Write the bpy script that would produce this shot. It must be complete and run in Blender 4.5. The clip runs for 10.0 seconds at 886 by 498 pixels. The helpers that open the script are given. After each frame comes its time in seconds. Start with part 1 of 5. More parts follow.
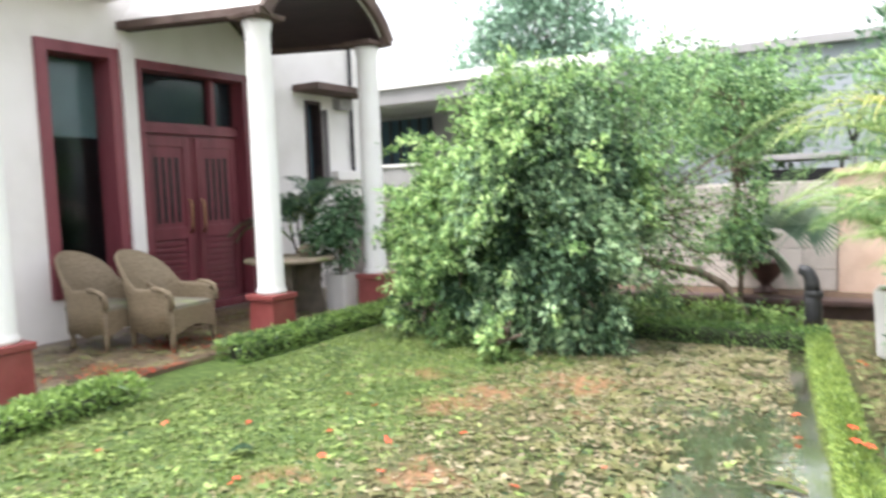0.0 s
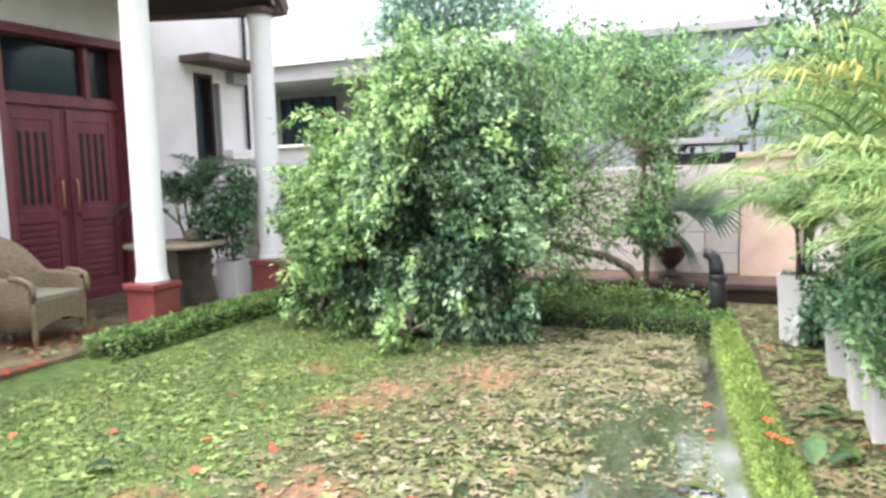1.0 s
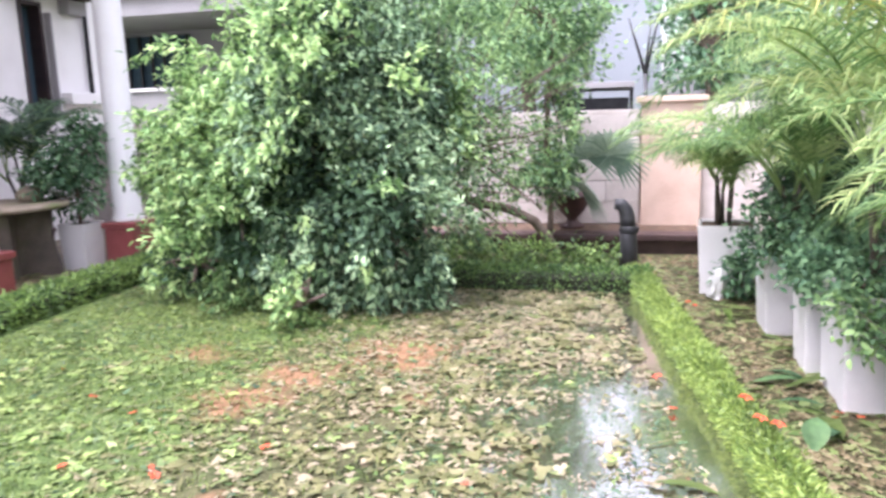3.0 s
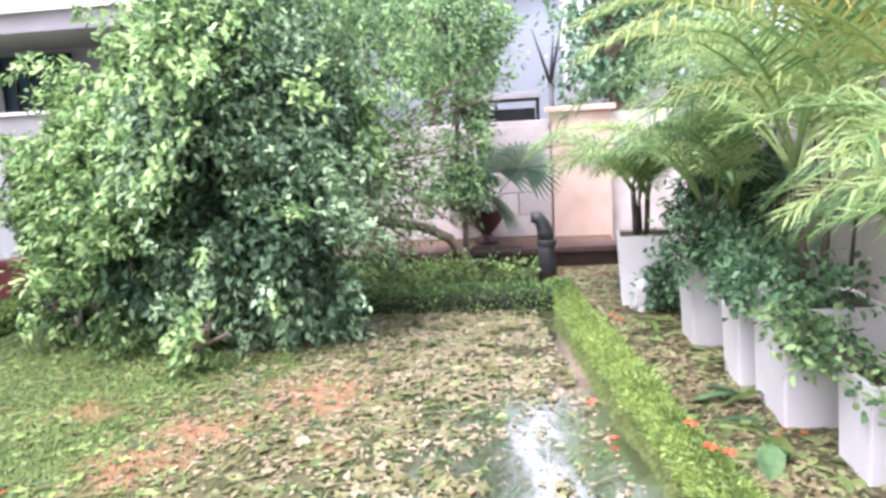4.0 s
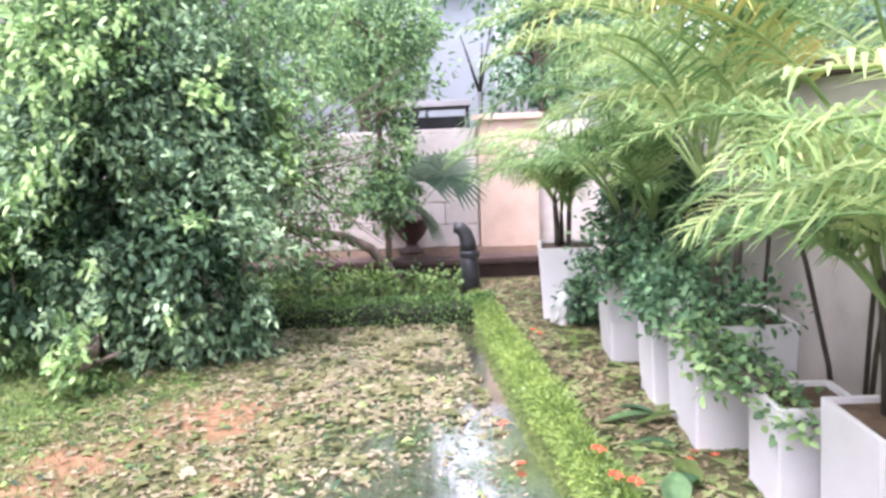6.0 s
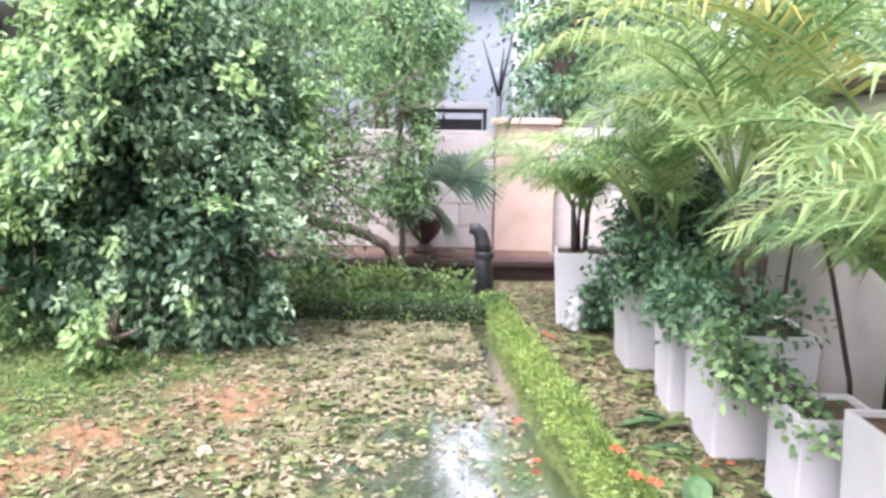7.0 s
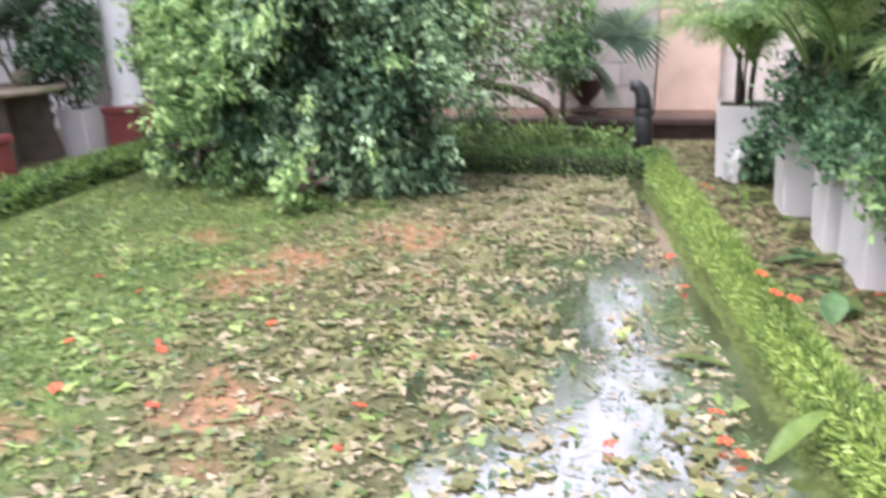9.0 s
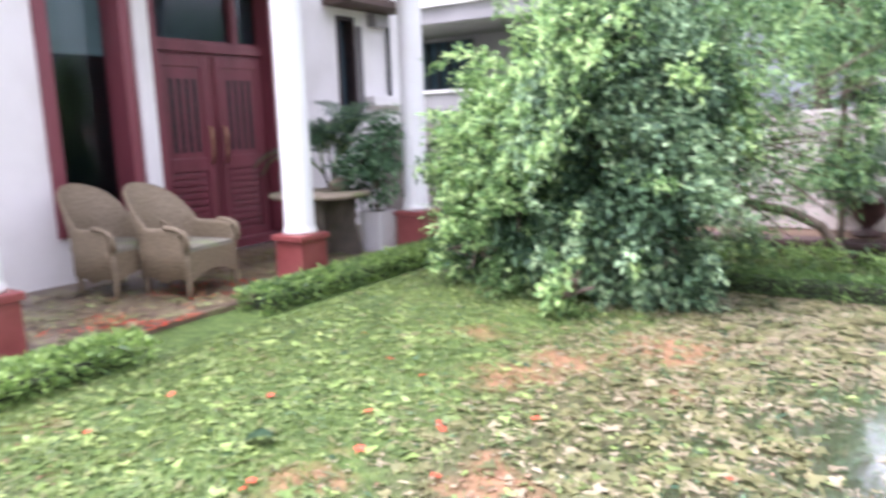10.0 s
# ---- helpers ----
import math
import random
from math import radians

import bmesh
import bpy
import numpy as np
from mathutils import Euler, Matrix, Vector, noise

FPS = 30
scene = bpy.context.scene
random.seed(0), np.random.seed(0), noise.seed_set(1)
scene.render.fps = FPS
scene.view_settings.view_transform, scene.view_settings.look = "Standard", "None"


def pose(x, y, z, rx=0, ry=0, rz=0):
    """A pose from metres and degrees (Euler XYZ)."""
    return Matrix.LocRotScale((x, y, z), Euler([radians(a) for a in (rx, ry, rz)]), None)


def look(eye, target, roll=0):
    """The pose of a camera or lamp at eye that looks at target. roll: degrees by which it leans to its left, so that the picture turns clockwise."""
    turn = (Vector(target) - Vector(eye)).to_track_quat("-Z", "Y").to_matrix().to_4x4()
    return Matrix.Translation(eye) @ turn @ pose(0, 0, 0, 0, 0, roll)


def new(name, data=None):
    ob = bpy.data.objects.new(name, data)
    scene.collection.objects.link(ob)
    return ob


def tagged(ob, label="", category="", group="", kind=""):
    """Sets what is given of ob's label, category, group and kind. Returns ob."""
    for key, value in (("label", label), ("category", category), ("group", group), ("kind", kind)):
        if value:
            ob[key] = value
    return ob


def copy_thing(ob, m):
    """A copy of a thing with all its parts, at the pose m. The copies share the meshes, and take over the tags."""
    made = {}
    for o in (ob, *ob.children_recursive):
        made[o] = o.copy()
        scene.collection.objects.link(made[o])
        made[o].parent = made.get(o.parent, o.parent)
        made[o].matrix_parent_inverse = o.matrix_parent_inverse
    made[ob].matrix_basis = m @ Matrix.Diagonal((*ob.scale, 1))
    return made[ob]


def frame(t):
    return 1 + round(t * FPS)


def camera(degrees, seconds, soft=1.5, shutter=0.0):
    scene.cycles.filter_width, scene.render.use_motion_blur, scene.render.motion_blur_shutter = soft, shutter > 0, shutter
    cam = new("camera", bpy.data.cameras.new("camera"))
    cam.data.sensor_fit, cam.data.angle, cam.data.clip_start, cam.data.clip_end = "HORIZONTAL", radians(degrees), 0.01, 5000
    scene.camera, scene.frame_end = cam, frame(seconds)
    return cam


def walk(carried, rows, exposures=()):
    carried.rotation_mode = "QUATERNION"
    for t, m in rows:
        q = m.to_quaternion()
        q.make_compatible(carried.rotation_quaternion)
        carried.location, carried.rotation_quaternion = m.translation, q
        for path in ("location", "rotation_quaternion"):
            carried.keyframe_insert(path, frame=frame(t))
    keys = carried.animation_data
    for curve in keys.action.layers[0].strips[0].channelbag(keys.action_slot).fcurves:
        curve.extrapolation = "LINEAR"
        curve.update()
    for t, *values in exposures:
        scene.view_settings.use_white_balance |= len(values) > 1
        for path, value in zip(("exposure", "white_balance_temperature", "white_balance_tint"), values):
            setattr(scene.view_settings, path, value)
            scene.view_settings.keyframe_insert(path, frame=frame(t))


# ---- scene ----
cam = camera(62.00, 10.0, soft=2.9, shutter=0.5)
PATH = [
    (0, (0.487, 0.513, 1.507), (-0.543, 2.220, 1.347), -2.10),
    (0.5, (0.398, 0.683, 1.493), (-0.466, 2.474, 1.277), -2.80),
    (1, (0.345, 0.917, 1.474), (-0.465, 2.733, 1.262), -1.60),
    (1.5, (0.155, 1.025, 1.490), (-0.534, 2.884, 1.226), -1.30),
    (2, (-0.023, 1.159, 1.469), (-0.607, 3.047, 1.156), -2.10),
    (2.2, (-0.076, 1.233, 1.460), (-0.654, 3.120, 1.138), -2.10),
    (3.5, (-0.249, 1.692, 1.450), (-0.579, 3.631, 1.084), -2.30),
    (4, (-0.293, 1.842, 1.467), (-0.514, 3.802, 1.134), -3.40),
    (4.5, (-0.251, 1.941, 1.464), (-0.455, 3.904, 1.139), -3.20),
    (5, (-0.189, 2.010, 1.452), (-0.385, 3.976, 1.138), -3.70),
    (5.5, (-0.121, 2.052, 1.448), (-0.238, 4.025, 1.137), -4.30),
    (5.7, (-0.125, 2.061, 1.451), (-0.207, 4.034, 1.137), -3.80),
    (6.8, (-0.187, 2.071, 1.431), (-0.259, 4.041, 1.099), 0.60),
    (7, (-0.245, 2.037, 1.405), (-0.311, 4.012, 1.099), 0.80),
    (7.5, (-0.279, 2.026, 1.408), (-0.379, 3.988, 1.036), 1.00),
    (8, (-0.256, 1.986, 1.314), (-0.488, 3.876, 0.703), 0.20),
    (8.5, (-0.219, 1.885, 1.293), (-0.573, 3.712, 0.561), -1.20),
    (9, (-0.217, 1.612, 1.330), (-0.694, 3.450, 0.702), -2.00),
    (9.5, (-0.231, 1.412, 1.423), (-1.003, 3.206, 0.992), -2.60),
    (10, (-0.170, 1.264, 1.460), (-1.268, 2.901, 1.121), -2.00),
]
walk(cam, [(t, look(eye, target, roll)) for t, eye, target, roll in PATH],
     [(0, 1.85, 6300, 14), (1.5, 1.94, 6050, 20), (2, 1.96, 6000, 23), (3.5, 2.03, 5880, 30), (5.5, 2.05, 5860, 30), (7.5, 2.01, 5880, 27), (8.2, 1.76, 6080, 25), (9, 1.70, 5980, 25), (9.5, 1.80, 5880, 26), (10, 2.0, 5820, 28)])


# ---- world and light ----
world = bpy.data.worlds.new("world")
scene.world = world
world.use_nodes = True
wn, wl = world.node_tree.nodes, world.node_tree.links
sky = wn.new("ShaderNodeTexSky")
sky.sky_type = "NISHITA"
sky.sun_disc = False
sky.sun_elevation, sky.sun_rotation = radians(64), radians(227)
sky.air_density, sky.dust_density = 1.6, 4.0
overcast = wn.new("ShaderNodeHueSaturation")
overcast.inputs["Saturation"].default_value = 0.14
wl.new(sky.outputs[0], overcast.inputs["Color"])
wl.new(overcast.outputs[0], wn["Background"].inputs["Color"])
wn["Background"].inputs["Strength"].default_value = 0.15

sun_data = bpy.data.lights.new("sun", "SUN")
sun_data.energy, sun_data.angle, sun_data.color = 1.4, radians(25), (1.0, 0.97, 0.92)
sun = new("sun", sun_data)
sun.matrix_world = look((-5.1, 0.15, 10.1), (-1.5, 3.5, 0))


# ---- materials ----
def material(name, colours, scale=6.0, rough=0.7, bump=0.2, fine=60.0, metal=0.0, island=0.0, object_random=0.0,
             translucent=0.0, spec=0.5, stain=None, stain_scale=1.5, stain_amount=0.5, stretch=(1, 1, 1)):
    """A procedural surface: a ramp of colours over two scales of noise, with stains and fine relief."""
    m = bpy.data.materials.new(name)
    m.use_nodes = True
    n, l = m.node_tree.nodes, m.node_tree.links
    b = n["Principled BSDF"]
    b.inputs["Roughness"].default_value, b.inputs["Metallic"].default_value = rough, metal
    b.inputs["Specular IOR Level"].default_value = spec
    tc = n.new("ShaderNodeTexCoord")
    mp = n.new("ShaderNodeMapping")
    mp.inputs["Scale"].default_value = stretch
    l.new(tc.outputs["Object"], mp.inputs["Vector"])
    big, small = n.new("ShaderNodeTexNoise"), n.new("ShaderNodeTexNoise")
    big.inputs["Scale"].default_value, big.inputs["Detail"].default_value = scale, 6
    small.inputs["Scale"].default_value, small.inputs["Detail"].default_value = fine, 4
    l.new(mp.outputs[0], big.inputs["Vector"])
    l.new(mp.outputs[0], small.inputs["Vector"])
    mix = n.new("ShaderNodeMath")
    mix.operation = "MULTIPLY_ADD"
    mix.inputs[1].default_value = 0.35
    l.new(small.outputs["Fac"], mix.inputs[0])
    off = n.new("ShaderNodeMath")
    off.operation = "MULTIPLY_ADD"
    off.inputs[1].default_value, off.inputs[2].default_value = 1.1, -0.22
    l.new(big.outputs["Fac"], off.inputs[0])
    l.new(off.outputs[0], mix.inputs[2])
    value = mix.outputs[0]
    for amount, node, socket in ((island, "ShaderNodeNewGeometry", "Random Per Island"), (object_random, "ShaderNodeObjectInfo", "Random")):
        if amount:
            g = n.new(node)
            add = n.new("ShaderNodeMath")
            add.operation = "MULTIPLY_ADD"
            sub = n.new("ShaderNodeMath")
            sub.operation = "SUBTRACT"
            sub.inputs[1].default_value = 0.5
            l.new(g.outputs[socket], sub.inputs[0])
            l.new(sub.outputs[0], add.inputs[0])
            add.inputs[1].default_value = amount
            l.new(value, add.inputs[2])
            value = add.outputs[0]
    ramp = n.new("ShaderNodeValToRGB")
    while len(ramp.color_ramp.elements) < len(colours):
        ramp.color_ramp.elements.new(0.5)
    for i, c in enumerate(colours):
        e = ramp.color_ramp.elements[i]
        e.position, e.color = 0.22 + 0.56 * i / max(1, len(colours) - 1), (*c, 1)
    l.new(value, ramp.inputs[0])
    colour = ramp.outputs[0]
    if stain:
        patch, cut, over = n.new("ShaderNodeTexNoise"), n.new("ShaderNodeMapRange"), n.new("ShaderNodeMix")
        patch.inputs["Scale"].default_value, patch.inputs["Detail"].default_value = stain_scale, 8
        l.new(tc.outputs["Object"], patch.inputs["Vector"])
        l.new(patch.outputs["Fac"], cut.inputs["Value"])
        cut.inputs["From Min"].default_value, cut.inputs["From Max"].default_value = 0.5, 0.75
        cut.inputs["To Max"].default_value = stain_amount
        over.data_type = "RGBA"
        l.new(cut.outputs[0], over.inputs["Factor"])
        l.new(colour, over.inputs["A"])
        over.inputs["B"].default_value = (*stain, 1)
        colour = over.outputs["Result"]
    l.new(colour, b.inputs["Base Color"])
    if bump:
        bp = n.new("ShaderNodeBump")
        bp.inputs["Strength"].default_value, bp.inputs["Distance"].default_value = bump, 0.01
        l.new(mix.outputs[0], bp.inputs["Height"])
        l.new(bp.outputs[0], b.inputs["Normal"])
    if translucent:
        tr, ms = n.new("ShaderNodeBsdfTranslucent"), n.new("ShaderNodeMixShader")
        l.new(colour, tr.inputs["Color"])
        ms.inputs[0].default_value = translucent
        l.new(b.outputs[0], ms.inputs[1])
        l.new(tr.outputs[0], ms.inputs[2])
        l.new(ms.outputs[0], n["Material Output"].inputs["Surface"])
    return m


def glass_material(name, tint, rough=0.03):
    m = bpy.data.materials.new(name)
    m.use_nodes = True
    b = m.node_tree.nodes["Principled BSDF"]
    b.inputs["Base Color"].default_value = (*tint, 1)
    b.inputs["Roughness"].default_value = rough
    b.inputs["Transmission Weight"].default_value = 1.0
    b.inputs["IOR"].default_value = 1.33
    return m


M_plaster = material("white_plaster", [(0.682, 0.661, 0.633), (0.777, 0.754, 0.735), (0.815, 0.791, 0.782)], 1.5, 0.85, 0.15, 90, stain=(0.55, 0.53, 0.48), stain_scale=0.9, stain_amount=0.25)
M_column = material("white_column_paint", [(0.78, 0.77, 0.76), (0.86, 0.85, 0.85)], 2, 0.6, 0.1, 70, stain=(0.6, 0.57, 0.52), stain_scale=1.6, stain_amount=0.3, stretch=(1, 1, 0.3))
M_plinth = material("red_oxide_plinth", [(0.188, 0.041, 0.038), (0.270, 0.068, 0.064), (0.315, 0.098, 0.090)], 4, 0.45, 0.2, 60, stain=(0.16, 0.06, 0.05), stain_scale=3)
M_wood = material("dark_red_wood", [(0.098, 0.023, 0.030), (0.175, 0.042, 0.055), (0.225, 0.066, 0.080)], 3, 0.4, 0.15, 40, stretch=(1, 1, 0.12))
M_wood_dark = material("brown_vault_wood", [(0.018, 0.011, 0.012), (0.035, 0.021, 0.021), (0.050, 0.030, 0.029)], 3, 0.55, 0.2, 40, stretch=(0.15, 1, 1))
M_fascia = material("weathered_brown_slab", [(0.050, 0.030, 0.025), (0.100, 0.065, 0.055), (0.140, 0.100, 0.085)], 5, 0.8, 0.3, 50, stain=(0.06, 0.05, 0.04), stain_scale=2)
M_iron = material("black_iron", [(0.012, 0.012, 0.014), (0.03, 0.03, 0.033)], 8, 0.5, 0.1, 80, metal=0.4)
M_brass = material("brass_pull", [(0.35, 0.2, 0.1), (0.5, 0.32, 0.18)], 8, 0.35, 0.05, 80, metal=0.9)
# Dark teal that puts the gloom of unlit rooms into the colour.
M_dark = material("room_gloom", [(0.022, 0.048, 0.066), (0.038, 0.072, 0.094)], 1, 0.9, 0.05)
M_blind = material("grey_green_blind", [(0.230, 0.285, 0.255), (0.300, 0.355, 0.320)], 3, 0.8, 0.1, 90)
M_curtain = material("dark_grey_curtain", [(0.050, 0.052, 0.064), (0.085, 0.085, 0.100)], 4, 0.9, 0.2, 60, stretch=(1, 6, 1))
M_glass = glass_material("window_glass", (0.5, 0.62, 0.66))
M_wicker = material("tan_wicker", [(0.115, 0.086, 0.050), (0.190, 0.147, 0.092), (0.250, 0.200, 0.135)], 25, 0.65, 0.6, 140, stretch=(1, 1, 2.2))
M_cushion = material("damp_tan_seat", [(0.148, 0.135, 0.101), (0.213, 0.196, 0.153)], 6, 0.85, 0.3, 90, stain=(0.16, 0.24, 0.06), stain_scale=6, stain_amount=0.8)
M_stone = material("mossy_stone", [(0.16, 0.13, 0.09), (0.27, 0.22, 0.16), (0.36, 0.3, 0.23)], 5, 0.85, 0.4, 60, stain=(0.14, 0.2, 0.05), stain_scale=4, stain_amount=0.9)
M_stone_dark = material("dark_damp_stone", [(0.055, 0.046, 0.035), (0.100, 0.082, 0.062), (0.150, 0.125, 0.095)], 5, 0.8, 0.4, 60, stain=(0.06, 0.08, 0.03), stain_scale=4, stain_amount=0.6)
M_pot = material("white_fibre_pot", [(0.634, 0.618, 0.609), (0.739, 0.722, 0.713)], 3, 0.5, 0.08, 80, stain=(0.42, 0.4, 0.34), stain_scale=2.2, stain_amount=0.35)
M_soil = material("wet_soil", [(0.046, 0.029, 0.019), (0.104, 0.065, 0.039), (0.169, 0.104, 0.065)], 14, 0.8, 0.7, 90)
M_urn = material("dark_terracotta_urn", [(0.035, 0.018, 0.016), (0.08, 0.04, 0.035)], 8, 0.5, 0.2, 80)
M_block = material("pale_stone_panel", [(0.450, 0.405, 0.367), (0.576, 0.522, 0.480), (0.648, 0.594, 0.550)], 3, 0.8, 0.25, 60, object_random=0.3, stain=(0.36, 0.31, 0.26), stain_scale=2.5, stain_amount=0.4)
M_joint = material("grey_mortar", [(0.28, 0.25, 0.23), (0.4, 0.36, 0.33)], 8, 0.9, 0.3)
M_pier = material("peach_plaster", [(0.5, 0.35, 0.26), (0.62, 0.46, 0.36), (0.68, 0.53, 0.43)], 2.5, 0.85, 0.2, 60, stain=(0.3, 0.22, 0.16), stain_scale=2, stain_amount=0.6)
M_ledge = material("dark_brown_ledge", [(0.025, 0.014, 0.012), (0.055, 0.030, 0.026), (0.094, 0.055, 0.047)], 6, 0.6, 0.4, 50)
M_pipe = material("charcoal_pipe", [(0.012, 0.013, 0.015), (0.03, 0.031, 0.034), (0.06, 0.06, 0.06)], 7, 0.5, 0.25, 60)
M_bark = material("grey_brown_bark", [(0.06, 0.045, 0.032), (0.14, 0.105, 0.08), (0.22, 0.175, 0.14)], 18, 0.9, 0.8, 70, stretch=(1, 1, 0.3))
M_cane = material("palm_cane", [(0.02, 0.015, 0.011), (0.04, 0.03, 0.02), (0.075, 0.062, 0.035)], 10, 0.6, 0.3, 50)
M_leaf = material("crown_leaf", [(0.070, 0.125, 0.075), (0.162, 0.270, 0.155), (0.300, 0.455, 0.255), (0.470, 0.635, 0.360)], 1.2, 0.55, 0, 30, spec=0.25, island=0.75, translucent=0.3)
# Brighter copy of the crown leaf: light on the crown put into the colour.
M_leaf_lit = material("sunlit_crown_leaf", [(0.080, 0.148, 0.056), (0.190, 0.332, 0.122), (0.335, 0.515, 0.198), (0.490, 0.655, 0.275)], 1.2, 0.55, 0, 30, spec=0.25, island=0.75, translucent=0.35)
M_leaf_shrub = material("shrub_leaf", [(0.081, 0.155, 0.076), (0.189, 0.333, 0.147), (0.356, 0.526, 0.214)], 2, 0.55, 0, 30, spec=0.3, island=0.7, translucent=0.3)
M_leaf_pot = material("pot_shrub_leaf", [(0.047, 0.106, 0.056), (0.113, 0.229, 0.116), (0.210, 0.355, 0.178)], 2, 0.55, 0, 30, spec=0.3, island=0.8, translucent=0.3)
# Dark green for dark plants, and for leaves whose colour stands for shade.
M_leaf_dark = material("dark_and_shaded_leaf", [(0.030, 0.066, 0.036), (0.070, 0.132, 0.070), (0.120, 0.210, 0.105)], 2, 0.5, 0, 30, spec=0.2, island=0.7, translucent=0.2)
# Paler, bluer green that carries distance haze in the leaf colour.
M_leaf_far = material("hazed_far_leaf", [(0.121, 0.208, 0.162), (0.233, 0.370, 0.256), (0.367, 0.534, 0.380)], 0.5, 0.6, 0, 30, island=0.6, translucent=0.3)
M_hedge = material("hedge_leaf", [(0.084, 0.155, 0.052), (0.204, 0.332, 0.094), (0.350, 0.509, 0.145)], 2, 0.45, 0, 30, island=0.7, translucent=0.3)
# Darker copy of the hedge leaf: shade on the back hedge put into colour.
M_hedge_shade = material("shaded_hedge_leaf", [(0.055, 0.110, 0.040), (0.135, 0.240, 0.075), (0.255, 0.400, 0.120)], 2, 0.5, 0, 30, spec=0.3, island=0.7, translucent=0.25)
M_hedge_lime = material("lime_hedge_leaf", [(0.115, 0.190, 0.048), (0.245, 0.360, 0.086), (0.400, 0.515, 0.135)], 2, 0.45, 0, 30, island=0.7, translucent=0.35)
# Near-black that stands for the shade between the hedge leaves.
M_hedge_core = material("hedge_inner_shade", [(0.015, 0.018, 0.01), (0.035, 0.04, 0.02)], 12, 0.9, 0.5)
M_palm = material("areca_leaflet", [(0.125, 0.235, 0.080), (0.245, 0.380, 0.140), (0.390, 0.510, 0.205), (0.540, 0.625, 0.290)], 1.1, 0.42, 0, 30, island=0.55, translucent=0.58)
M_palm_yellow = material("yellowed_leaflet", [(0.200, 0.300, 0.110), (0.350, 0.460, 0.165), (0.480, 0.545, 0.220)], 2, 0.45, 0, 30, island=0.6, translucent=0.35)
M_palm_rust = material("rusty_leaflet", [(0.240, 0.300, 0.080), (0.420, 0.430, 0.120), (0.500, 0.430, 0.130)], 2, 0.45, 0, 30, island=0.6, translucent=0.3)
M_fan = material("blue_green_fan_leaf", [(0.150, 0.238, 0.174), (0.300, 0.406, 0.304), (0.495, 0.602, 0.464)], 2, 0.45, 0, 30, island=0.5, translucent=0.3)
M_grass = material("grass_blade", [(0.078, 0.122, 0.032), (0.148, 0.215, 0.054), (0.236, 0.305, 0.084)], 1.5, 0.5, 0, 30, island=0.6, translucent=0.35)
M_litter_green = material("green_fallen_leaf", [(0.082, 0.131, 0.040), (0.130, 0.194, 0.054), (0.186, 0.254, 0.078), (0.252, 0.312, 0.112)], 4.5, 0.4, 0, 30, island=0.5, translucent=0.15)
M_litter_fresh = material("fresh_torn_leaf", [(0.090, 0.152, 0.038), (0.168, 0.262, 0.064), (0.262, 0.372, 0.100), (0.365, 0.460, 0.148)], 4.5, 0.45, 0, 30, island=0.7, translucent=0.2)
M_litter_olive = material("olive_leaf_scrap", [(0.065, 0.078, 0.030), (0.105, 0.120, 0.046), (0.150, 0.160, 0.068)], 4.5, 0.45, 0, 30, island=0.5, translucent=0.1)
M_litter_khaki = material("khaki_fallen_leaf", [(0.082, 0.090, 0.034), (0.126, 0.132, 0.050), (0.174, 0.172, 0.070), (0.240, 0.220, 0.105)], 4.5, 0.4, 0, 30, island=0.4, translucent=0.1)
# Buff leaf colour, lightened to carry the sky's gleam on the wet lawn.
M_litter_pale = material("pale_leaf_with_gleam", [(0.205, 0.172, 0.104), (0.268, 0.224, 0.140), (0.328, 0.274, 0.176), (0.388, 0.332, 0.222)], 4.5, 0.34, 0, 30, spec=0.6, island=0.4, translucent=0.1)
M_litter_path = material("path_fallen_leaf", [(0.120, 0.092, 0.050), (0.200, 0.165, 0.085), (0.300, 0.235, 0.140), (0.250, 0.290, 0.120)], 4, 0.45, 0, 30, island=0.8, translucent=0.1)
M_litter_rust = material("rust_fallen_leaf", [(0.167, 0.090, 0.050), (0.251, 0.146, 0.084), (0.308, 0.198, 0.122)], 2, 0.6, 0, 30, island=0.8)
M_flower = material("scarlet_petal", [(0.5, 0.05, 0.02), (0.68, 0.1, 0.05), (0.72, 0.16, 0.08)], 6, 0.5, 0, 30, island=0.4, translucent=0.25)
M_paper = material("crumpled_white_bag", [(0.4, 0.41, 0.38), (0.56, 0.56, 0.53)], 12, 0.5, 0.6, 60)
M_far_wall = material("pale_grey_blue_wall", [(0.286, 0.313, 0.340), (0.354, 0.381, 0.408)], 0.8, 0.9, 0.1, 30, stain=(0.36, 0.38, 0.4), stain_scale=0.5)
M_far_grey = material("grey_soffit", [(0.26, 0.25, 0.25), (0.36, 0.35, 0.345)], 1, 0.9, 0.1, 30)
M_porch = material("wet_porch_stone", [(0.077, 0.051, 0.036), (0.138, 0.096, 0.069), (0.187, 0.144, 0.102)], 5, 0.4, 0.25, 60, object_random=0.35, stain=(0.2, 0.22, 0.08), stain_scale=3, stain_amount=0.7)


# ---- ground material: soil, mud and short turf in patches ----
# bare clay worn through the turf: x, y, reach
BARE_CLAY = [(-1.46, 5.72, 0.36), (-1.95, 5.2, 0.27), (-2.12, 4.84, 0.26), (-1.58, 3.64, 0.2), (-2.79, 5.48, 0.22), (-0.2, 6.4, 0.15), (-2.3, 3.3, 0.16), (-1.2, 5.0, 0.15)]


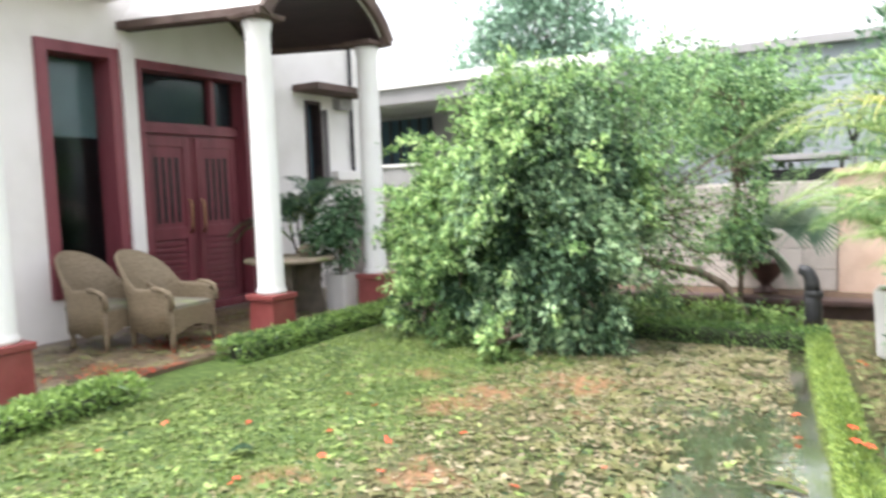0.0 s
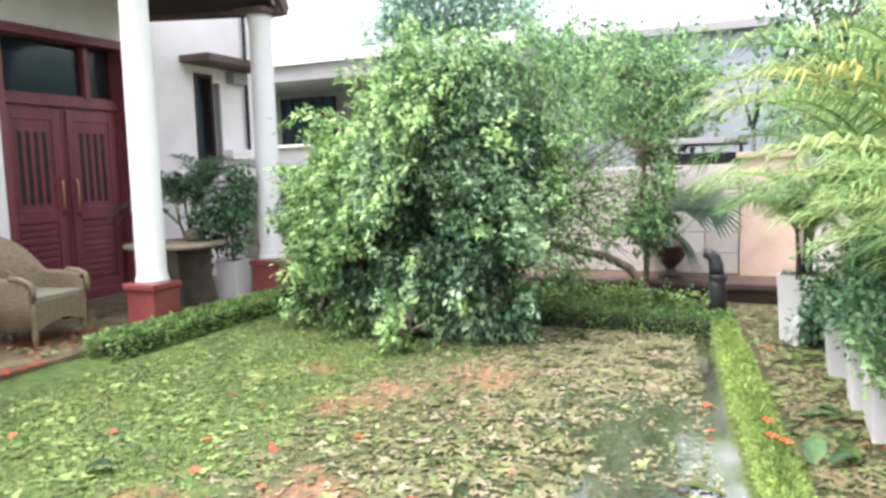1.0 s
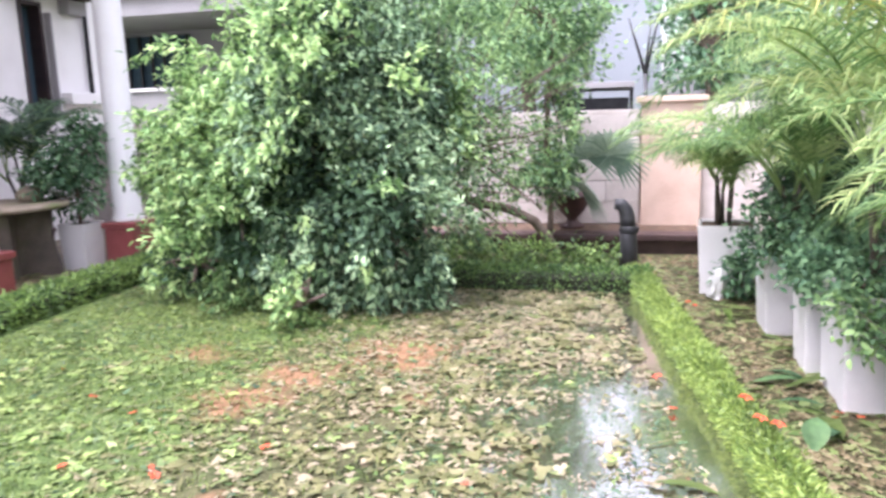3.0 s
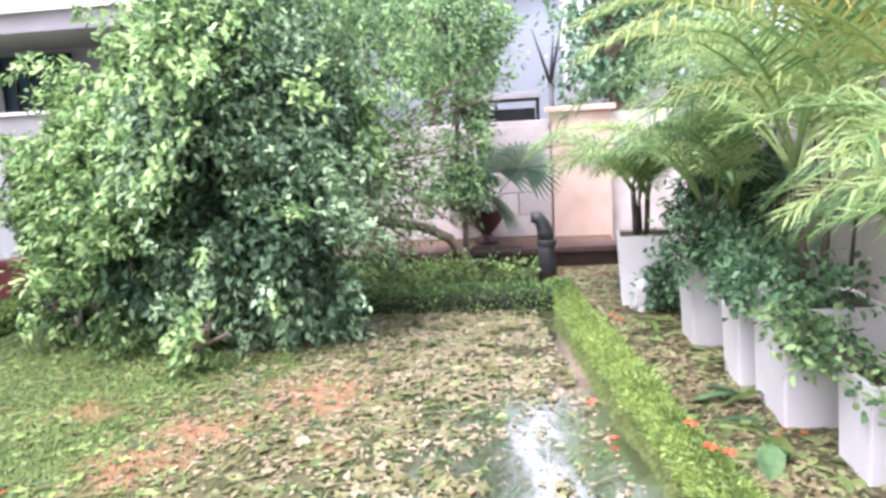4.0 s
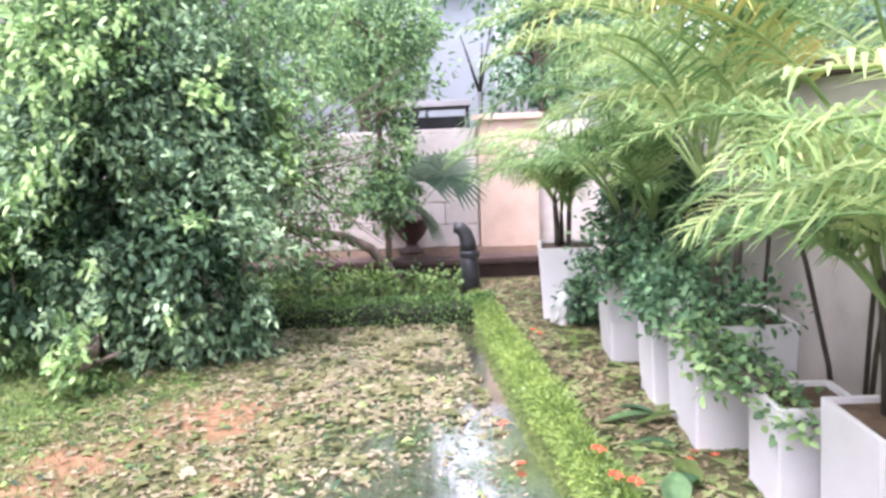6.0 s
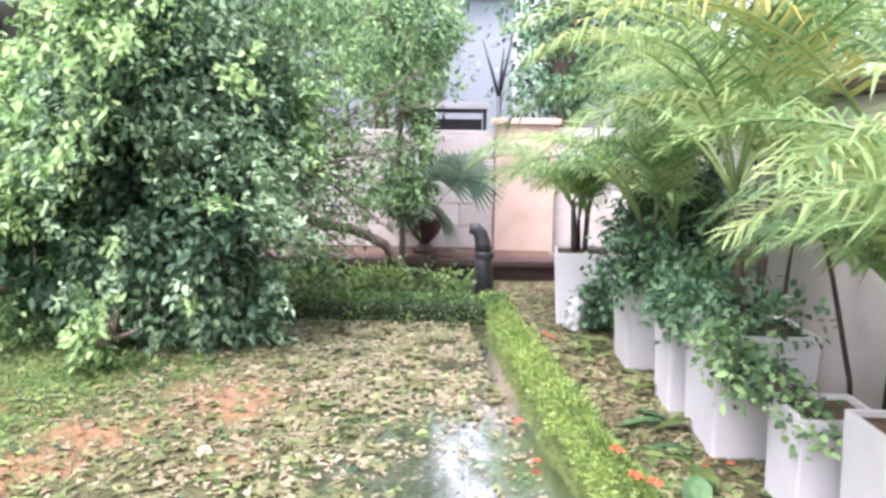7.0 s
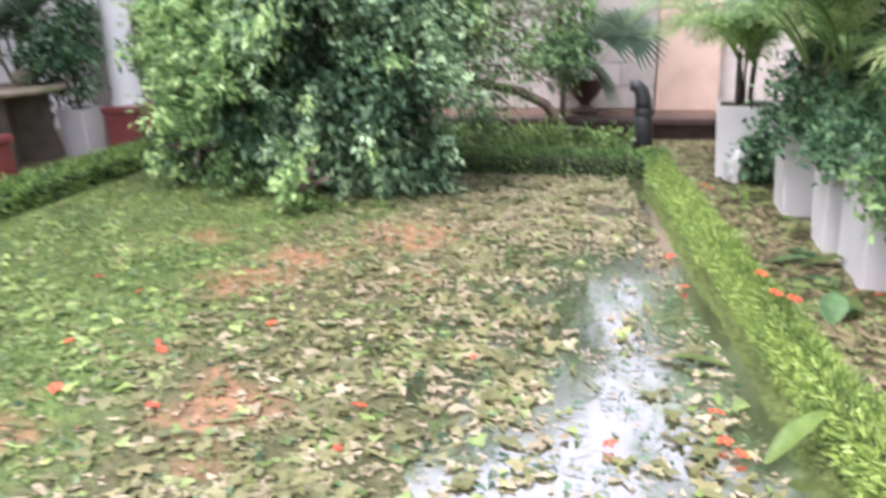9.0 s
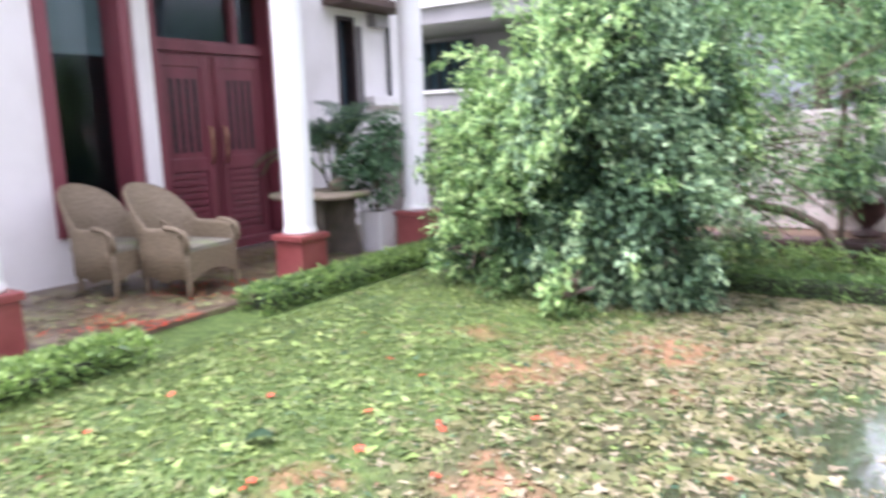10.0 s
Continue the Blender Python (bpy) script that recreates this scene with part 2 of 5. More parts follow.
def ground_material():
    m = bpy.data.materials.new("garden_ground")
    m.use_nodes = True
    n, l = m.node_tree.nodes, m.node_tree.links
    b = n["Principled BSDF"]
    tc = n.new("ShaderNodeTexCoord")

    def noise_at(scale, detail=6):
        t = n.new("ShaderNodeTexNoise")
        t.inputs["Scale"].default_value, t.inputs["Detail"].default_value = scale, detail
        l.new(tc.outputs["Object"], t.inputs["Vector"])
        return t.outputs["Fac"]

    def ramp(fac, stops):
        r = n.new("ShaderNodeValToRGB")
        while len(r.color_ramp.elements) < len(stops):
            r.color_ramp.elements.new(0.5)
        for e, (p, c) in zip(r.color_ramp.elements, stops):
            e.position, e.color = p, (*c, 1)
        l.new(fac, r.inputs[0])
        return r.outputs[0]

    def mix(fac, a, c):
        x = n.new("ShaderNodeMix")
        x.data_type = "RGBA"
        l.new(fac, x.inputs["Factor"])
        l.new(a, x.inputs["A"])
        l.new(c, x.inputs["B"])
        return x.outputs["Result"]

    mud = ramp(noise_at(9), [(0.3, (0.048, 0.050, 0.021)), (0.5, (0.078, 0.078, 0.034)), (0.7, (0.12, 0.11, 0.055))])
    turf = ramp(noise_at(14), [(0.3, (0.035, 0.062, 0.017)), (0.5, (0.075, 0.125, 0.03)), (0.7, (0.13, 0.185, 0.05))])
    clay = ramp(noise_at(20), [(0.3, (0.17, 0.09, 0.045)), (0.6, (0.295, 0.165, 0.09))])
    sep = n.new("ShaderNodeSeparateXYZ")
    l.new(tc.outputs["Object"], sep.inputs[0])
    side = n.new("ShaderNodeMapRange")
    side.inputs["From Min"].default_value, side.inputs["From Max"].default_value = -2.6, -1.3
    l.new(sep.outputs["X"], side.inputs["Value"])
    wobble = n.new("ShaderNodeMath")
    wobble.operation = "MULTIPLY_ADD"
    wobble.inputs[1].default_value = 2.2
    l.new(noise_at(1.3), wobble.inputs[0])
    l.new(side.outputs[0], wobble.inputs[2])
    edge = n.new("ShaderNodeMapRange")
    edge.inputs["From Min"].default_value, edge.inputs["From Max"].default_value = 1.35, 1.7
    l.new(wobble.outputs[0], edge.inputs["Value"])
    base = mix(edge.outputs[0], turf, mud)
    spot = n.new("ShaderNodeMapRange")
    spot.inputs["From Min"].default_value, spot.inputs["From Max"].default_value = 0.65, 0.73
    l.new(noise_at(1.1), spot.inputs["Value"])
    worn = mix(spot.outputs[0], base, clay)
    ragged = n.new("ShaderNodeTexNoise")
    ragged.inputs["Scale"].default_value, ragged.inputs["Detail"].default_value = 4.5, 6
    l.new(tc.outputs["Object"], ragged.inputs["Vector"])
    for x, y, reach in BARE_CLAY:
        away = n.new("ShaderNodeVectorMath")
        away.operation = "DISTANCE"
        away.inputs[1].default_value = (x, y, 0)
        l.new(tc.outputs["Object"], away.inputs[0])
        rough = n.new("ShaderNodeMath")
        rough.operation = "MULTIPLY_ADD"
        rough.inputs[1].default_value = 0.7
        l.new(ragged.outputs["Fac"], rough.inputs[0])
        l.new(away.outputs["Value"], rough.inputs[2])
        patch = n.new("ShaderNodeMapRange")
        patch.inputs["From Min"].default_value, patch.inputs["From Max"].default_value = reach + 0.42, reach + 0.22
        l.new(rough.outputs[0], patch.inputs["Value"])
        worn = mix(patch.outputs[0], worn, clay)
    l.new(worn, b.inputs["Base Color"])
    b.inputs["Roughness"].default_value = 0.6
    b.inputs["Specular IOR Level"].default_value = 0.25
    bp = n.new("ShaderNodeBump")
    bp.inputs["Strength"].default_value, bp.inputs["Distance"].default_value = 0.8, 0.02
    l.new(noise_at(45), bp.inputs["Height"])
    l.new(bp.outputs[0], b.inputs["Normal"])
    return m


def water_material():
    m = bpy.data.materials.new("muddy_rain_water")
    m.use_nodes = True
    n, l = m.node_tree.nodes, m.node_tree.links
    b = n["Principled BSDF"]
    b.inputs["Base Color"].default_value = (0.07, 0.07, 0.038, 1)
    b.inputs["Roughness"].default_value = 0.08
    b.inputs["IOR"].default_value = 3.6
    b.inputs["Specular IOR Level"].default_value = 1.0
    b.inputs["Alpha"].default_value = 0.88
    tc, t, bp = n.new("ShaderNodeTexCoord"), n.new("ShaderNodeTexNoise"), n.new("ShaderNodeBump")
    t.inputs["Scale"].default_value = 7
    l.new(tc.outputs["Object"], t.inputs["Vector"])
    bp.inputs["Strength"].default_value, bp.inputs["Distance"].default_value = 0.06, 0.01
    l.new(t.outputs["Fac"], bp.inputs["Height"])
    l.new(bp.outputs[0], b.inputs["Normal"])
    return m


# ---- mesh helpers ----
def thing(name, label, category, at=(0, 0, 0), turn=0.0, group="", kind=""):
    """An empty at the thing's base; its parts are built in its own axes."""
    ob = new(name)
    ob.empty_display_size = 0.1
    ob.matrix_basis = pose(*at, 0, 0, turn)
    return tagged(ob, label, category, group, kind)


def finish(ob, mat, smooth=False):
    if mat:
        ob.data.materials.append(mat)
    if smooth:
        ob.data.polygons.foreach_set("use_smooth", [True] * len(ob.data.polygons))
    return ob


def part(name, bm, mat, parent=None, label="", smooth=False):
    me = bpy.data.meshes.new(name)
    bm.to_mesh(me)
    bm.free()
    ob = finish(new(name, me), mat, smooth)
    ob.parent = parent
    return tagged(ob, label)


def part_np(name, verts, faces, mat, parent=None, label="", smooth=False):
    me = bpy.data.meshes.new(name)
    verts, faces = np.asarray(verts, np.float32), np.asarray(faces, np.int32)
    me.vertices.add(len(verts))
    me.vertices.foreach_set("co", verts.ravel())
    k = faces.shape[1]
    me.loops.add(faces.size)
    me.loops.foreach_set("vertex_index", faces.ravel())
    me.polygons.add(len(faces))
    me.polygons.foreach_set("loop_start", np.arange(0, faces.size, k, dtype=np.int32))
    me.update(calc_edges=True)
    ob = finish(new(name, me), mat, smooth)
    ob.parent = parent
    return tagged(ob, label)


def box(bm, x0, x1, y0, y1, z0, z1, bevel=0.0, taper=1.0):
    """A box in bm; taper scales its foot."""
    cx, cy = (x0 + x1) / 2, (y0 + y1) / 2
    vs = [bm.verts.new((cx + (x - cx) * s, cy + (y - cy) * s, z)) for z, s in ((z0, taper), (z1, 1.0)) for x, y in ((x0, y0), (x1, y0), (x1, y1), (x0, y1))]
    fs = [bm.faces.new([vs[i] for i in f]) for f in ((3, 2, 1, 0), (4, 5, 6, 7), (0, 1, 5, 4), (1, 2, 6, 5), (2, 3, 7, 6), (3, 0, 4, 7))]
    if bevel:
        edges = {e for f in fs for e in f.edges}
        bmesh.ops.bevel(bm, geom=list(edges), offset=bevel, segments=2, profile=0.6, affect="EDGES")
    return bm


def boxed(*a, **k):
    return box(bmesh.new(), *a, **k)


def lathe(bm, profile, steps=24, at=(0, 0, 0)):
    """Turns a profile of (radius, height) round the vertical."""
    rings = []
    for r, z in profile:
        rings.append([bm.verts.new((at[0] + r * math.cos(2 * math.pi * i / steps), at[1] + r * math.sin(2 * math.pi * i / steps), at[2] + z)) for i in range(steps)])
    for a, b in zip(rings, rings[1:]):
        for i in range(steps):
            j = (i + 1) % steps
            bm.faces.new((a[i], a[j], b[j], b[i]))
    bm.faces.new(rings[0][::-1])
    bm.faces.new(rings[-1])
    return bm


def tube(bm, points, radii, sides=8):
    """A tapered tube along points."""
    points = [Vector(p) for p in points]
    rings = []
    up = Vector((0.31, 0.22, 0.92))
    for i, p in enumerate(points):
        d = (points[min(i + 1, len(points) - 1)] - points[max(i - 1, 0)]).normalized()
        s = d.cross(up)
        s = s.normalized() if s.length > 1e-4 else Vector((1, 0, 0))
        u = s.cross(d)
        r = float(radii[i] if isinstance(radii, (list, tuple)) else radii)
        rings.append([bm.verts.new(p + r * (math.cos(2 * math.pi * k / sides) * s + math.sin(2 * math.pi * k / sides) * u)) for k in range(sides)])
    for a, b in zip(rings, rings[1:]):
        for k in range(sides):
            j = (k + 1) % sides
            bm.faces.new((a[k], a[j], b[j], b[k]))
    bm.faces.new(rings[0][::-1])
    bm.faces.new(rings[-1])
    return bm


def unit(v):
    return v / np.maximum(np.linalg.norm(v, axis=-1, keepdims=True), 1e-9)


def leaf_arrays(base, along, up, length, width, fold=0.15, droop=0.12):
    """Small folded leaves: seven corners and six triangles each."""
    along = unit(along)
    side = unit(np.cross(along, up))
    up = np.cross(side, along)
    length, width = np.asarray(length)[:, None], np.asarray(width)[:, None]
    low, high = base + along * length * 0.28, base + along * length * 0.66 - up * length * droop * 0.4
    v = np.stack([base, low + side * width * 0.46 + up * width * fold, high + side * width * 0.4 + up * width * fold,
                  base + along * length - up * length * droop, high - side * width * 0.4 + up * width * fold,
                  low - side * width * 0.46 + up * width * fold, (low + high) / 2], 1)
    k = np.arange(len(base))[:, None, None] * 7
    f = (np.array([[0, 1, 6], [1, 2, 6], [2, 3, 6], [3, 4, 6], [4, 5, 6], [5, 0, 6]])[None] + k).reshape(-1, 3)
    return v.reshape(-1, 3), f


def joined(arrays):
    vs, fs, n = [], [], 0
    for v, f in arrays:
        vs.append(v)
        fs.append(f + n)
        n += len(v)
    return np.concatenate(vs), np.concatenate(fs)


rng = np.random.default_rng(7)


def twig_leaves(tips, outward, per, length, width, spread=0.09, hang=0.25, run=0.0):
    """A spray of leaves round every twig tip, or strung along a hanging twig of length run."""
    n = len(tips)
    t = np.repeat(tips, per, 0) + rng.normal(0, spread, (n * per, 3))
    o = np.repeat(unit(outward), per, 0)
    if run:
        twig = unit(unit(outward) + rng.normal(0, 0.45, (n, 3)) + np.array([0, 0, -0.55]))
        t = t + np.repeat(twig, per, 0) * rng.uniform(-0.6, 0.4, (n * per, 1)) * run
        o = unit(o + np.repeat(twig, per, 0))
    d = unit(o + rng.normal(0, 0.75, (n * per, 3)) + np.array([0, 0, -hang]))
    u = unit(np.array([0, 0, 1.0]) + 0.6 * o + rng.normal(0, 0.45, (n * per, 3)))
    s = rng.uniform(0.65, 1.25, n * per)
    return leaf_arrays(t, d, u, length * s, width * s)


def crown_tips(blobs, count, seed, shell=0.62, rough=0.3, gaps=-0.28):
    """Twig tips in and near the skin of lumpy blobs of (centre, radii): tips, and the way outward."""
    r = np.random.default_rng(seed)
    share = np.array([b[1][0] * b[1][1] + b[1][1] * b[1][2] + b[1][0] * b[1][2] for b in blobs])
    share = share / share.sum()
    tips, outs = [], []
    for (c, rad), s in zip(blobs, share):
        k = int(count * s)
        d = unit(r.normal(0, 1, (k, 3)))
        q = r.uniform(shell ** 3, 1, k) ** (1 / 3)
        wob = np.array([1 + rough * noise.noise(Vector((*(x * 2.1 + np.array(c)),))) + 0.5 * rough * noise.noise(Vector((*(x * 5.3 + np.array(c)),))) for x in d])
        p = np.array(c) + d * np.array(rad) * (q * wob)[:, None]
        tips.append(p)
        outs.append(unit(d / np.array(rad)))
    tips, outs = np.concatenate(tips), np.concatenate(outs)
    keep = tips[:, 2] > 0.03
    gap = np.array([noise.noise(Vector((*(p * 1.9),))) for p in tips]) > gaps
    return tips[keep & gap], outs[keep & gap]


# ---- ground and water ----
def height(x, y):
    """The lawn lies a little higher towards the house and sinks to a puddle at the lime hedge."""
    wet = min(1.0, max(0.0, (x + 2.1 - 0.35 * min(1.0, max(0.0, 4.6 - y))) / 1.5)) * min(1.0, max(0.0, (y - 1.4) / 1.0))
    inside = -4.4 < x < 0.5 and y < 7.5
    z = 0.012 * noise.noise(Vector((x * 1.7, y * 1.7, 3.1))) + 0.006 * noise.noise(Vector((x * 6, y * 6, 1.2)))
    trough = min(1.0, max(0.0, (x + 0.135 * (y - 2.2)) / 0.25 + 0.2)) * min(1.0, max(0.0, y - 2.0))
    rise = sum(math.exp(-(((x - a) / c) ** 2 + ((y - b) / c) ** 2)) for a, b, c in BARE_CLAY)
    z -= 0.012 * math.exp(-((x + 0.3) / 0.5) ** 2 - ((y - 4.6) / 1.2) ** 2)
    return z + (0.014 - 0.021 * wet - 0.014 * trough + 0.012 * min(1.0, rise) if inside else 0.012)


def build_ground():
    xs = np.concatenate([[-400, -150, -60, -25, -14, -9, -7, -5.6], np.arange(-4.7, 1.9, 0.05), [2.2, 3, 5, 9, 16, 30, 80, 200, 400]])
    ys = np.concatenate([[-300, -100, -40, -15, -6, -3, -2], np.arange(-1.0, 9.3, 0.05), [9.8, 11, 13, 16, 20, 28, 45, 90, 200, 500, 900]])
    v = np.array([(x, y, height(x, y)) for y in ys for x in xs])
    i = np.arange(len(ys) - 1)[:, None] * len(xs) + np.arange(len(xs) - 1)[None]
    f = np.stack([i, i + 1, i + 1 + len(xs), i + len(xs)], -1).reshape(-1, 4)
    g = part_np("ground", v, f, ground_material(), smooth=True)
    tagged(g, "muddy garden lawn with turf, bare clay and puddles", "ground", kind="structure")


build_ground()
water = part_np("water", [(-2.6, 1.0, 0.004), (0.75, 1.0, 0.004), (0.45, 3.5, 0.004), (-0.05, 7.45, 0.004), (-2.6, 7.45, 0.004)], [(0, 1, 2, 3, 4)], water_material())
tagged(water, "shallow muddy rain puddle reflecting the white sky", "puddle", kind="structure")


# ---- house ----
def wall_along_y(name, x0, x1, y0, y1, z1, holes, mat, label):
    """A wall from y0 to y1 with holes of (y0, y1, z0, z1) cut through."""
    ycuts = sorted({y0, y1, *(v for h in holes for v in h[:2])})
    zcuts = sorted({0.0, z1, *(v for h in holes for v in h[2:])})
    bm = bmesh.new()
    for a, b in zip(ycuts, ycuts[1:]):
        for c, d in zip(zcuts, zcuts[1:]):
            if not any(h[0] <= a and b <= h[1] and h[2] <= c and d <= h[3] for h in holes):
                box(bm, x0, x1, a, b, c, d)
    bmesh.ops.remove_doubles(bm, verts=bm.verts, dist=1e-4)
    seen = {}
    for f in bm.faces:
        seen.setdefault(tuple(round(v, 3) for v in f.calc_center_median()), []).append(f)
    bmesh.ops.delete(bm, geom=[f for fs in seen.values() if len(fs) > 1 for f in fs], context="FACES")
    return tagged(part(name, bm, mat), label, "wall", kind="structure")


WX = -7.0
wall_along_y("wall_house", WX - 0.3, WX, -5.0, 10.45, 5.4,
             [(4.96, 5.92, 0.5, 3.22), (6.12, 7.9, 0.08, 3.15), (9.05, 9.42, 1.5, 2.92)], M_plaster, "white plastered house wall with tall openings")
tagged(part("wall_house_end", boxed(-12.0, WX - 0.3, 10.15, 10.45, 0, 5.4), M_plaster), "white plastered end wall of the house", "wall", kind="structure")
# Room shell behind the openings, its gloom painted in dark teal.
tagged(part("wall_interior", boxed(-9.6, -9.4, -5.0, 10.15, 0, 4.2), M_dark), "interior wall coloured dark as room gloom behind the openings", "wall", kind="structure")
tagged(part("ceiling_interior", boxed(-9.4, WX - 0.3, -5.0, 10.15, 4.0, 4.2), M_dark), "interior ceiling coloured dark as room gloom", "ceiling", kind="structure")
tagged(part("floor_interior", boxed(-9.4, WX - 0.3, -5.0, 10.15, 0.0, 0.07), M_dark), "interior floor coloured dark as room gloom", "floor", kind="structure")
tagged(part("roof_house", boxed(-12.2, WX + 0.1, -5.2, 10.6, 5.402, 5.6), M_plaster), "flat white roof of the house", "roof", kind="structure")
tagged(part("wall_house_back", boxed(-12.2, -12.0, -5.2, 10.45, 0, 5.4), M_plaster), "plain back wall of the house", "wall", kind="structure")
tagged(part("wall_interior_end", boxed(-9.6, WX - 0.3, -5.2, -5.0, 0, 4.2), M_dark), "interior end wall coloured dark as room gloom", "wall", kind="structure")
# Eave added out of view, only to shade the upper wall.
tagged(part("trim_shade_eave", boxed(WX + 0.002, WX + 0.6, -5.0, 5.86, 3.72, 3.86, 0.01), M_plaster), "unseen white eave added to shade the wall over the tall window", "eave", kind="structure")
tagged(part("trim_pilaster", boxed(WX + 0.003, WX + 0.09, 5.935, 6.1, 0.1, 3.3, 0.008), M_plaster), "white pilaster between window and door", "trim", kind="structure")

# porch floor with a kerb
tagged(part("porch_floor", boxed(WX, -4.86, -5.0, 10.6, -0.1, 0.055), M_porch), "raised porch floor in wet brown stone", "floor", kind="structure")

# tall window
window = thing("window_1", "tall dark red framed window with a half drawn blind", "window", (WX, 5.44, 0.5), kind="structure")


def frame_bars(parent, w, h, depth, bar, mat, out=0.05, name="window_frame"):
    for n, (a, b, c, d) in enumerate(((-w / 2, -w / 2 + bar, 0, h), (w / 2 - bar, w / 2, 0, h), (-w / 2 + bar, w / 2 - bar, h - bar, h), (-w / 2 + bar, w / 2 - bar, 0, bar))):
        part(name, boxed(-depth, out, a, b, c, d, 0.006), mat, parent)


frame_bars(window, 0.96, 2.72, 0.29, 0.12, M_wood)
pane = part("pane", boxed(-0.27, -0.26, -0.36, 0.36, 0.12, 2.6), M_glass, window)
pane.visible_shadow = False
part("blind", boxed(-0.285, -0.277, -0.36, 0.36, 1.74, 2.6), M_blind, window, "grey-green roller blind")


def build_door():
    d = thing("door_1", "closed dark red double door with slotted lights", "door", (WX, 7.01, 0.08), kind="structure")
    frame_bars(d, 1.78, 3.07, 0.3, 0.1, M_wood, 0.03, "door_frame")
    back = -0.15
    part("transom_bar", boxed(back - 0.12, back + 0.06, -0.79, 0.79, 2.24, 2.34, 0.006), M_wood, d)
    part("transom_mullion", boxed(back - 0.12, back + 0.02, 0.36, 0.43, 2.34, 2.97, 0.006), M_wood, d)
    for a, b in ((-0.79, 0.36), (0.43, 0.79)):
        p = part("pane", boxed(back - 0.07, back - 0.06, a, b, 2.34, 2.97), M_glass, d)
        p.visible_shadow = False
        part("transom_frame", boxed(back - 0.05, back + 0.0, a, b, 2.34, 2.38, 0.004), M_wood, d)
    part("transom_curtain", boxed(back - 0.13, back - 0.122, -0.79, 0.79, 2.34, 2.97), M_curtain, d, "dark grey curtain behind the glass")
    for s in (-1, 1):
        leaf = part("door_leaf", boxed(back - 0.05, back, min(0.003 * s, 0.788 * s), max(0.003 * s, 0.788 * s), 0.005, 2.235, 0.004), M_wood, d)
        y0, y1 = sorted((0.05 * s, 0.74 * s))
        for a, b, c, e in ((y0, y0 + 0.1, 0.05, 2.2), (y1 - 0.1, y1, 0.05, 2.2), (y0 + 0.1, y1 - 0.1, 2.08, 2.2), (y0 + 0.1, y1 - 0.1, 0.93, 1.08), (y0 + 0.1, y1 - 0.1, 0.05, 0.2)):
            part("rail", boxed(back + 0.002, back + 0.03, a, b, c, e, 0.006), M_wood, leaf)
        cy = (y0 + y1) / 2
        part("slot_board", boxed(back + 0.002, back + 0.012, y0 + 0.1, y1 - 0.1, 1.08, 2.08), M_wood, leaf)
        for k in (-1.5, -0.5, 0.5, 1.5):
            part("slot_light", boxed(back + 0.013, back + 0.017, cy + k * 0.1 - 0.024, cy + k * 0.1 + 0.024, 1.14, 1.95), M_iron, leaf, "dark glass slot")
        for k in range(9):
            part("louvre", boxed(back + 0.002, back + 0.018, y0 + 0.11, y1 - 0.11, 0.23 + k * 0.077, 0.29 + k * 0.077, 0.01), M_wood, leaf)
        x = back + 0.03
        bm = tube(bmesh.new(), [(x, 0.1 * s, 1.0), (x + 0.045, 0.1 * s, 1.02), (x + 0.055, 0.1 * s, 1.1), (x + 0.055, 0.1 * s, 1.32), (x + 0.045, 0.1 * s, 1.4), (x, 0.1 * s, 1.42)], 0.013, 8)
        part("door_handle", bm, M_brass, leaf, "vertical brass pull handle", True)


build_door()

# small side window under a concrete canopy
side_window = thing("window_2", "narrow dark window in the white wall", "window", (WX, 9.235, 1.5), kind="structure")
frame_bars(side_window, 0.37, 1.42, 0.22, 0.05, M_wood_dark, 0.02)
# Opaque panel in the gloom colour, in place of glass and room.
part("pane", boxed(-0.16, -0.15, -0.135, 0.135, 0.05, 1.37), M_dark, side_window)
part("open_casement", boxed(0.02, 0.12, 0.19, 0.215, 0.12, 1.3, 0.005), M_far_grey, side_window, "grey casement standing open")
tagged(part("window_canopy", boxed(WX + 0.002, WX + 0.5, 8.8, 10.2, 3.02, 3.12, 0.01), M_fascia), "weathered brown concrete canopy over the small window", "canopy", kind="structure")
tagged(part("meter_box", boxed(WX + 0.002, WX + 0.16, 9.72, 10.02, 2.82, 2.99, 0.01), M_far_grey), "grey metal box under the canopy", "box")
tagged(part("trim_sill", boxed(WX + 0.002, WX + 0.16, 9.6, 10.44, 1.72, 1.86, 0.01), M_plaster), "plastered ledge on the house wall", "ledge", kind="structure")
tagged(part("drain_pipe", tube(bmesh.new(), [(WX + 0.05, 10.12, 1.87), (WX + 0.05, 10.12, 2.9), (WX + 0.05, 10.13, 3.5), (WX + 0.05, 10.12, 5.3)], 0.028, 8), M_iron, smooth=True), "thin dark drain pipe on the white wall", "pipe")


# columns
def build_column():
    c = thing("porch_column", "round white column on a red oxide plinth", "column", group="porch columns")
    bm = boxed(-0.165, 0.165, -0.165, 0.165, 0, 0.38, 0.012, taper=1.03)
    part("plinth", bm, M_plinth, c, "red oxide plinth")
    part("plinth_cap", boxed(-0.19, 0.19, -0.19, 0.19, 0.382, 0.44, 0.012), M_plinth, c, "red oxide plinth cap")
    part("shaft", lathe(bmesh.new(), [(0.155, 0.442), (0.155, 0.47), (0.143, 0.5), (0.138, 0.52), (0.133, 1.8), (0.126, 3.09), (0.135, 3.13), (0.145, 3.18), (0.145, 3.23)], 32), M_column, c, smooth=True)
    part("capital", boxed(-0.2, 0.2, -0.22, 0.22, 3.232, 3.285, 0.012, taper=0.94), M_fascia, c, "weathered brown capital slab")
    return c


column = build_column()
